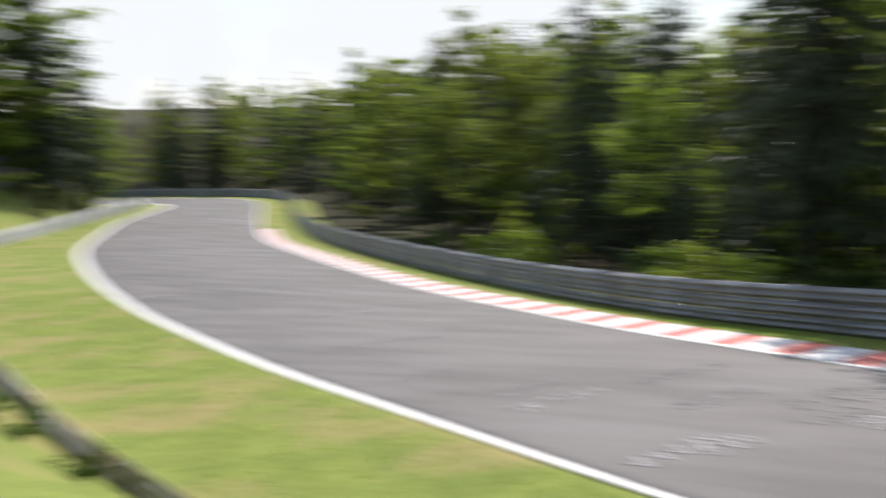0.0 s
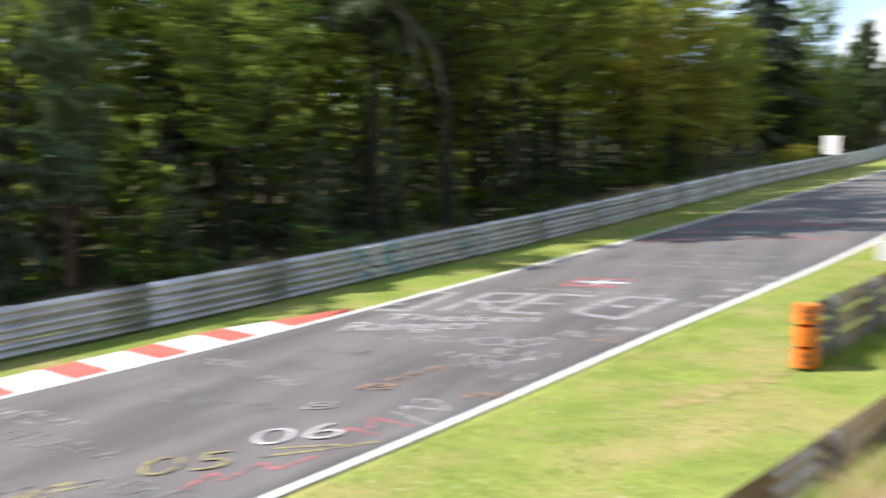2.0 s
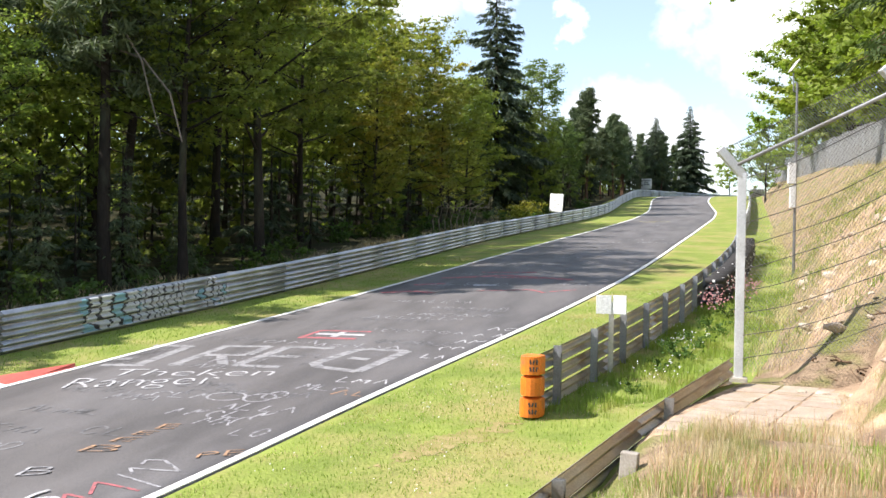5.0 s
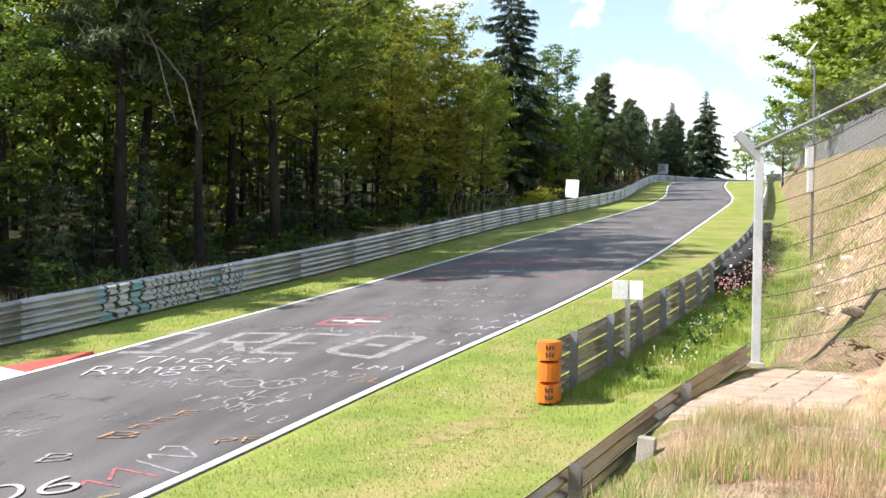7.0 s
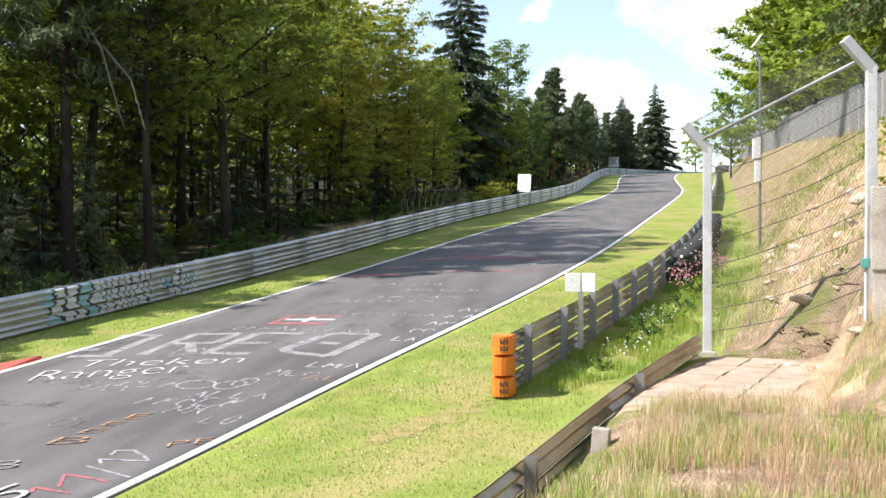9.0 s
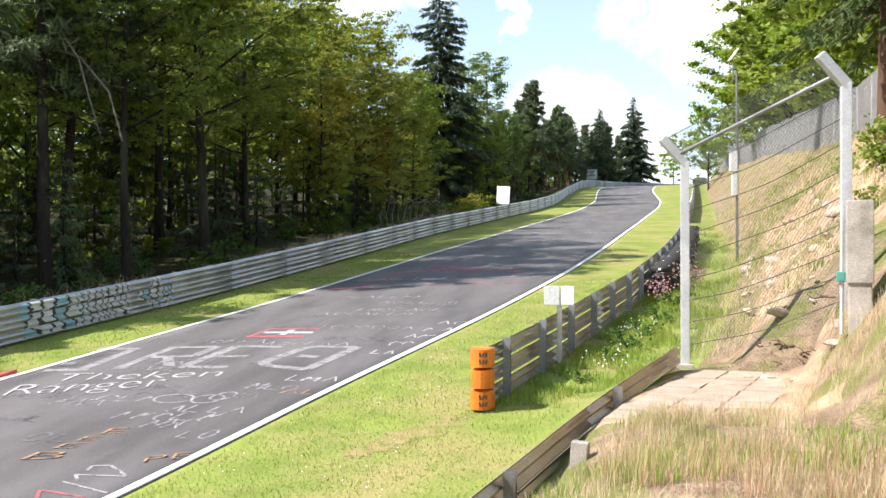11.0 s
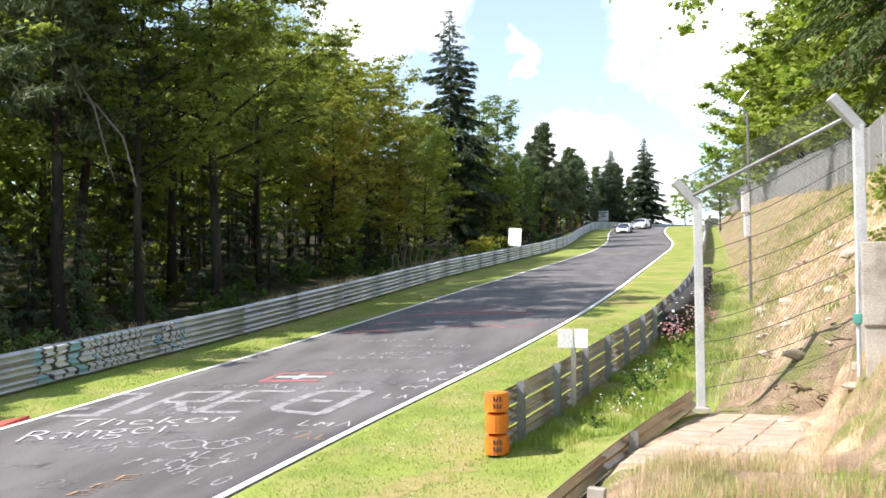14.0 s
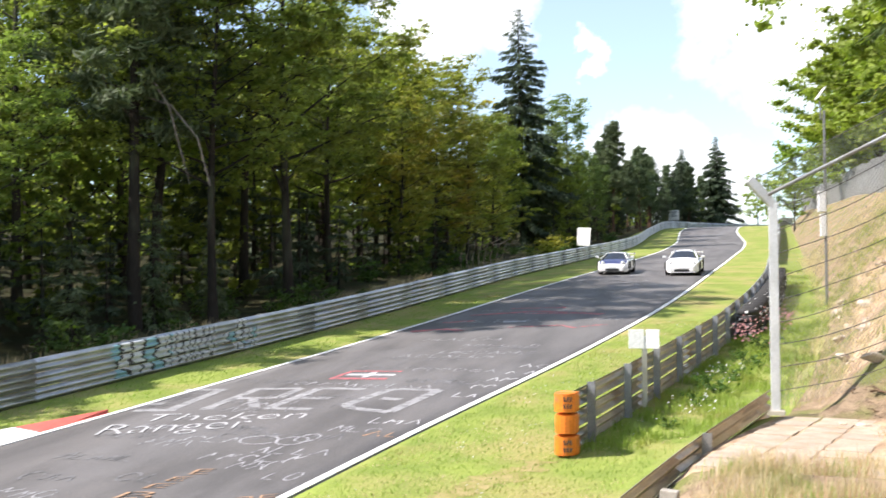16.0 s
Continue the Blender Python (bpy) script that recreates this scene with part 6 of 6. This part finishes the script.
    for s, o, width, key in rows:
        x = 0.0
        while x < width:
            h, w = rng.uniform(0.3, 0.5), rng.uniform(0.16, 0.3)
            kind, s0, o0 = int(rng.integers(4)), s + 0.12 * x, o + x
            big = 1.6 if abs(s) > 40 or s < 0 else 1
            if kind == 0:
                pts = [(s0 + h * (0.5 + 0.5 * math.sin(a)), o0 + w * (0.5 + 0.5 * math.cos(a))) for a in np.linspace(0.4, rng.uniform(3.5, 6.6), 9)]
            elif kind == 1:
                pts = [(s0, o0), (s0 + h, o0 + 0.05), (s0 + h * 0.5, o0 + w * 0.5), (s0 + h, o0 + w), (s0, o0 + w)][:int(rng.integers(3, 6))]
            elif kind == 2:
                pts = [(s0 + h, o0), (s0, o0), (s0 + 0.02, o0 + w)]
            else:
                pts = [(s0, o0), (s0 + h, o0 + w * 0.4), (s0 + h * 0.1, o0 + w)]
            stroke(sets[key], pts, rng.uniform(0.03, 0.05) * big)
            x += w + rng.uniform(0.06, 0.16)
    for key, bm in sets.items():
        ob = part("scribbles", bm, M[key], ROAD, "faded unreadable painted scribbles")
        ob["kind"] = "stuff"


road_paint()

# ---- two cars ----
def loft(stations, material_of):
    """A car shell: each station is y and half a section of (x, z) points from the keel to the middle of the top."""
    vs, fs, idx = [], [], []
    n = len(stations[0][1])
    ring = 2 * n - 2
    for y, sec in stations:
        half = [(x, z) for x, z in sec]
        full = half + [(-x, z) for x, z in half[-2:0:-1]]
        vs += [(x, y, z) for x, z in full]
    for i in range(len(stations) - 1):
        for k in range(ring):
            a, b = i * ring + k, i * ring + (k + 1) % ring
            fs.append((a, a + ring, b + ring, b))
            kk = k if k < n - 1 else ring - 1 - k
            idx.append(material_of(i, kk))
    fs.append(tuple(range(ring)))
    idx.append(0)
    fs.append(tuple(range((len(stations) - 1) * ring, len(stations) * ring))[::-1])
    idx.append(0)
    return vs, fs, idx


def section(w, zb, zs, zt, wr, ww):
    """keel, sill, bulge, shoulder, glass line, roof edge, crown."""
    return [(0, zb), (w * 0.9, zb), (w, zb + 0.12), (w * 1.0, (zb + zs) / 2 + 0.05), (w * 0.95, zs), (ww, zs + 0.03), (wr, zt - 0.04), (wr * 0.5, zt), (0, zt + 0.005)]


def wheel(car, x, y, r, w):
    hub = new("wheel")
    hub.parent = car
    hub.location = (x, y, r)
    bm = bmesh.new()
    prof = [(-w / 2, r * 0.62), (-w / 2, r * 0.93), (-w * 0.36, r), (w * 0.36, r), (w / 2, r * 0.93), (w / 2, r * 0.62)]
    n = 20
    rings = [[bm.verts.new((a, b * math.cos(t), b * math.sin(t))) for a, b in prof] for t in [2 * math.pi * k / n for k in range(n)]]
    for k in range(n):
        for j in range(len(prof) - 1):
            bm.faces.new((rings[k][j], rings[k][j + 1], rings[(k + 1) % n][j + 1], rings[(k + 1) % n][j]))
    part("tyre", bm, M["tyre"], hub, smooth=True)
    bm = bmesh.new()
    side = 1 if x > 0 else -1
    tube(bm, [(side * w * 0.1, 0, 0), (side * w * 0.3, 0, 0)], r * 0.6, 20)
    for k in range(5):
        a = 2 * math.pi * k / 5
        box(bm, (0.03, 0.06, r * 0.58), (side * w * 0.36, -math.sin(a) * r * 0.32, math.cos(a) * r * 0.32), Matrix.Rotation(a, 4, "X"), 0.008)
    part("rim", bm, M["rim"], hub)
    return hub


def coupe(name, label, length, width, height, rear_engine, stripe):
    """A small sports coupe, nose along +y, standing on z = 0."""
    car = thing(name, Matrix(), label, "car")
    h, L, W = height, length / 2, width / 2
    if rear_engine:  # round, tall roof that falls to the tail
        prof = [(-L, 0.62, 0.3, 0.78), (-L + 0.25, 0.9, 0.2, 0.92), (-L + 0.9, 1.0, 0.16, 1.02), (-0.95, 1.0, 0.14, h - 0.06), (-0.25, 0.97, 0.14, h), (0.35, 0.96, 0.14, h - 0.05),
                (1.05, 0.97, 0.14, 0.9), (1.5, 0.98, 0.14, 0.8), (L - 0.25, 0.88, 0.16, 0.66), (L, 0.66, 0.24, 0.48)]
        cabin = range(2, 6)
    else:  # low mid-engined car with a short nose
        prof = [(-L, 0.72, 0.32, 0.86), (-L + 0.25, 0.95, 0.2, 0.95), (-L + 0.8, 1.0, 0.14, 1.0), (-0.75, 1.0, 0.13, h - 0.05), (-0.2, 0.97, 0.13, h), (0.25, 0.96, 0.13, h - 0.03),
                (0.95, 0.97, 0.13, 0.82), (1.35, 0.98, 0.13, 0.74), (L - 0.22, 0.9, 0.15, 0.6), (L, 0.68, 0.22, 0.44)]
        cabin = range(2, 6)
    st = []
    for i, (y, f, zb, zt) in enumerate(prof):
        zs = min(zt - 0.05, 0.72 if rear_engine else 0.7)
        up = zt - zs
        wr = W * f * (0.92 - 0.45 * min(1, up / 0.55))
        st.append((y, section(W * f, zb, zs, zt, wr, W * f * (0.92 - 0.08 * min(1, up / 0.4)))))

    def colour(i, k):
        if i in cabin and k == 5:
            return 1
        if i == 5 and k in (5, 6, 7):
            return 1
        if i == 2 and k in (6, 7):
            return 1 if rear_engine else 0
        if stripe and i in (6, 7) and k in (6, 7):
            return 2
        return 0

    vs, fs, idx = loft(st, colour)
    me = mesh("body", vs, fs, [M["car_white"], M["car_glass"], M["car_dark"]], False, idx)
    body = part("body", me, None, car)
    body["label"] = "white painted shell with dark glass"
    for x in (W - 0.13, -W + 0.13):
        wheel(car, x, L - 0.86, 0.32, 0.23)
        wheel(car, x, -L + 0.82, 0.33, 0.27)
    for x in (-1, 1):  # arches
        for y, r in ((L - 0.86, 0.38), (-L + 0.82, 0.39)):
            pts = [(x * (W - 0.015), y + r * math.cos(a), 0.33 + r * math.sin(a)) for a in [math.pi * k / 10 for k in range(11)]]
            part("wheel_arch", tube(bmesh.new(), pts, 0.03, 6), M["car_black"], car)
        bm = bmesh.new()
        bmesh.ops.create_uvsphere(bm, u_segments=14, v_segments=8, radius=0.15, matrix=Matrix.Translation((x * (W - 0.32), L - 0.34, 0.6)) @ Matrix.Rotation(radians(-35), 4, "X") @ Matrix.Diagonal((0.85, 0.9, 1.1, 1)))
        part("headlight", bm, M["lamp_glass"], car, "clear oval headlight", True)
        bm = bmesh.new()
        box(bm, (0.19, 0.1, 0.12), (x * (W + 0.1), 0.68, 0.93), bevel=0.03)
        box(bm, (0.16, 0.04, 0.03), (x * (W - 0.02), 0.7, 0.88))
        part("mirror", bm, M["car_white"], car)
        part("fog_lamp", box(bmesh.new(), (0.2, 0.06, 0.07), (x * (W * 0.55), L - 0.06, 0.33), Matrix.Rotation(radians(-14 * x), 4, "Z"), 0.015), M["car_black"], car)
    part("grille", box(bmesh.new(), (W * 0.85, 0.08, 0.13), (0, L - 0.025, 0.29), bevel=0.03), M["car_black"], car, "black front air intake")
    part("splitter", box(bmesh.new(), (W * 1.5, 0.18, 0.03), (0, L - 0.08, 0.19), bevel=0.01), M["car_black"] if not rear_engine else M["car_white"], car)
    part("plate", box(bmesh.new(), (0.4, 0.02, 0.09), (0, L + 0.008, 0.42), bevel=0.004), M["white"], car, "blank pale plate")
    bm = bmesh.new()
    zt = (1.06 if rear_engine else 1.0)
    box(bm, (width * 0.92, 0.26, 0.035), (0, -L + 0.16, zt), Matrix.Rotation(radians(6), 4, "X"), 0.012)
    for x in (-1, 1):
        box(bm, (0.03, 0.3, 0.13), (x * width * 0.46, -L + 0.16, zt + 0.0), bevel=0.008)
        box(bm, (0.03, 0.16, zt - 0.75), (x * 0.45, -L + 0.24, (zt + 0.75) / 2))
    part("rear_wing", bm, M["car_white"], car)
    for x in (-1, 1):
        part("pillar", tube(bmesh.new(), [(x * (W - 0.14), 0.98, 0.84), (x * (W - 0.37), 0.33, h - 0.06), (x * (W - 0.37), -0.3, h - 0.03)], 0.03, 6), M["car_white"], car)
        part("door_line", tube(bmesh.new(), [(x * (W + 0.002) * 0.99, 0.55, 0.3), (x * W * 0.985, 0.6, 0.66), (x * W * 0.985, -0.45, 0.68), (x * (W + 0.002) * 0.995, -0.5, 0.3)], 0.008, 4), M["car_black"], car)
    part("wiper", tube(bmesh.new(), [(0.05, 1.02, 0.9), (-0.3, 0.75, 1.06)], 0.01, 4), M["car_black"], car)
    return car


COUPE = coupe("sports_coupe", "white rear-engined sports coupe with a rear wing", 4.46, 1.82, 1.27, True, False)
ROADSTER = coupe("sports_car", "small low white sports car with a dark blue bonnet patch", 3.8, 1.72, 1.16, False, True)


def drive(rows):
    """Rows of seconds, s of the nose and offset: poses of a car that comes down the road."""
    out = []
    for t, s, off, half in rows:
        c = s + half
        p = spot(c, off)
        up, down = along(c + 1.2)[0], along(c - 1.2)[0]
        tilt = math.degrees(math.atan2(up[2] - down[2], 2.4))
        d = off_rate(rows, t)
        out.append((t, pose(p.x, p.y, p.z + road_z(c, off), 0, 0, heading(c) + 90 + d) @ pose(0, 0, 0, -tilt, 0, 0)))
    return out


def off_rate(rows, t):
    ts, ss, os = [r[0] for r in rows], [r[1] for r in rows], [r[2] for r in rows]
    a, b = max(t - 0.25, 0), min(t + 0.25, 16)
    ds = np.interp(b, ts, ss) - np.interp(a, ts, ss)
    do = np.interp(b, ts, os) - np.interp(a, ts, os)
    return -math.degrees(math.atan2(do, abs(ds) + 0.01))


def motions():
    first = [(0.0, 330, 6.5), (11.5, 212, 6.0), (12.0, 195, 6.0), (12.5, 179.5, 5.8), (13.0, 163, 3.6), (13.5, 148.5, 4.8), (14.0, 133, 6.2), (14.5, 115.5, 7.5), (15.0, 98.5, 8.5), (15.5, 78.5, 9.2), (16.0, 56.0, 9.05)]
    second = [(0.0, 318, 5.0), (11.5, 204, 5.0), (12.0, 188, 5.0), (12.5, 173, 4.9), (13.0, 156.5, 3.2), (13.5, 141.5, 4.3), (14.0, 124.5, 4.7), (14.5, 107, 5.2), (15.0, 91, 5.45), (15.5, 75.3, 5.4), (16.0, 57.0, 5.3)]
    walk(COUPE, drive([(t, s, o, 2.2) for t, s, o in first]))
    walk(ROADSTER, drive([(t, s, o, 1.9) for t, s, o in second]))


motions()
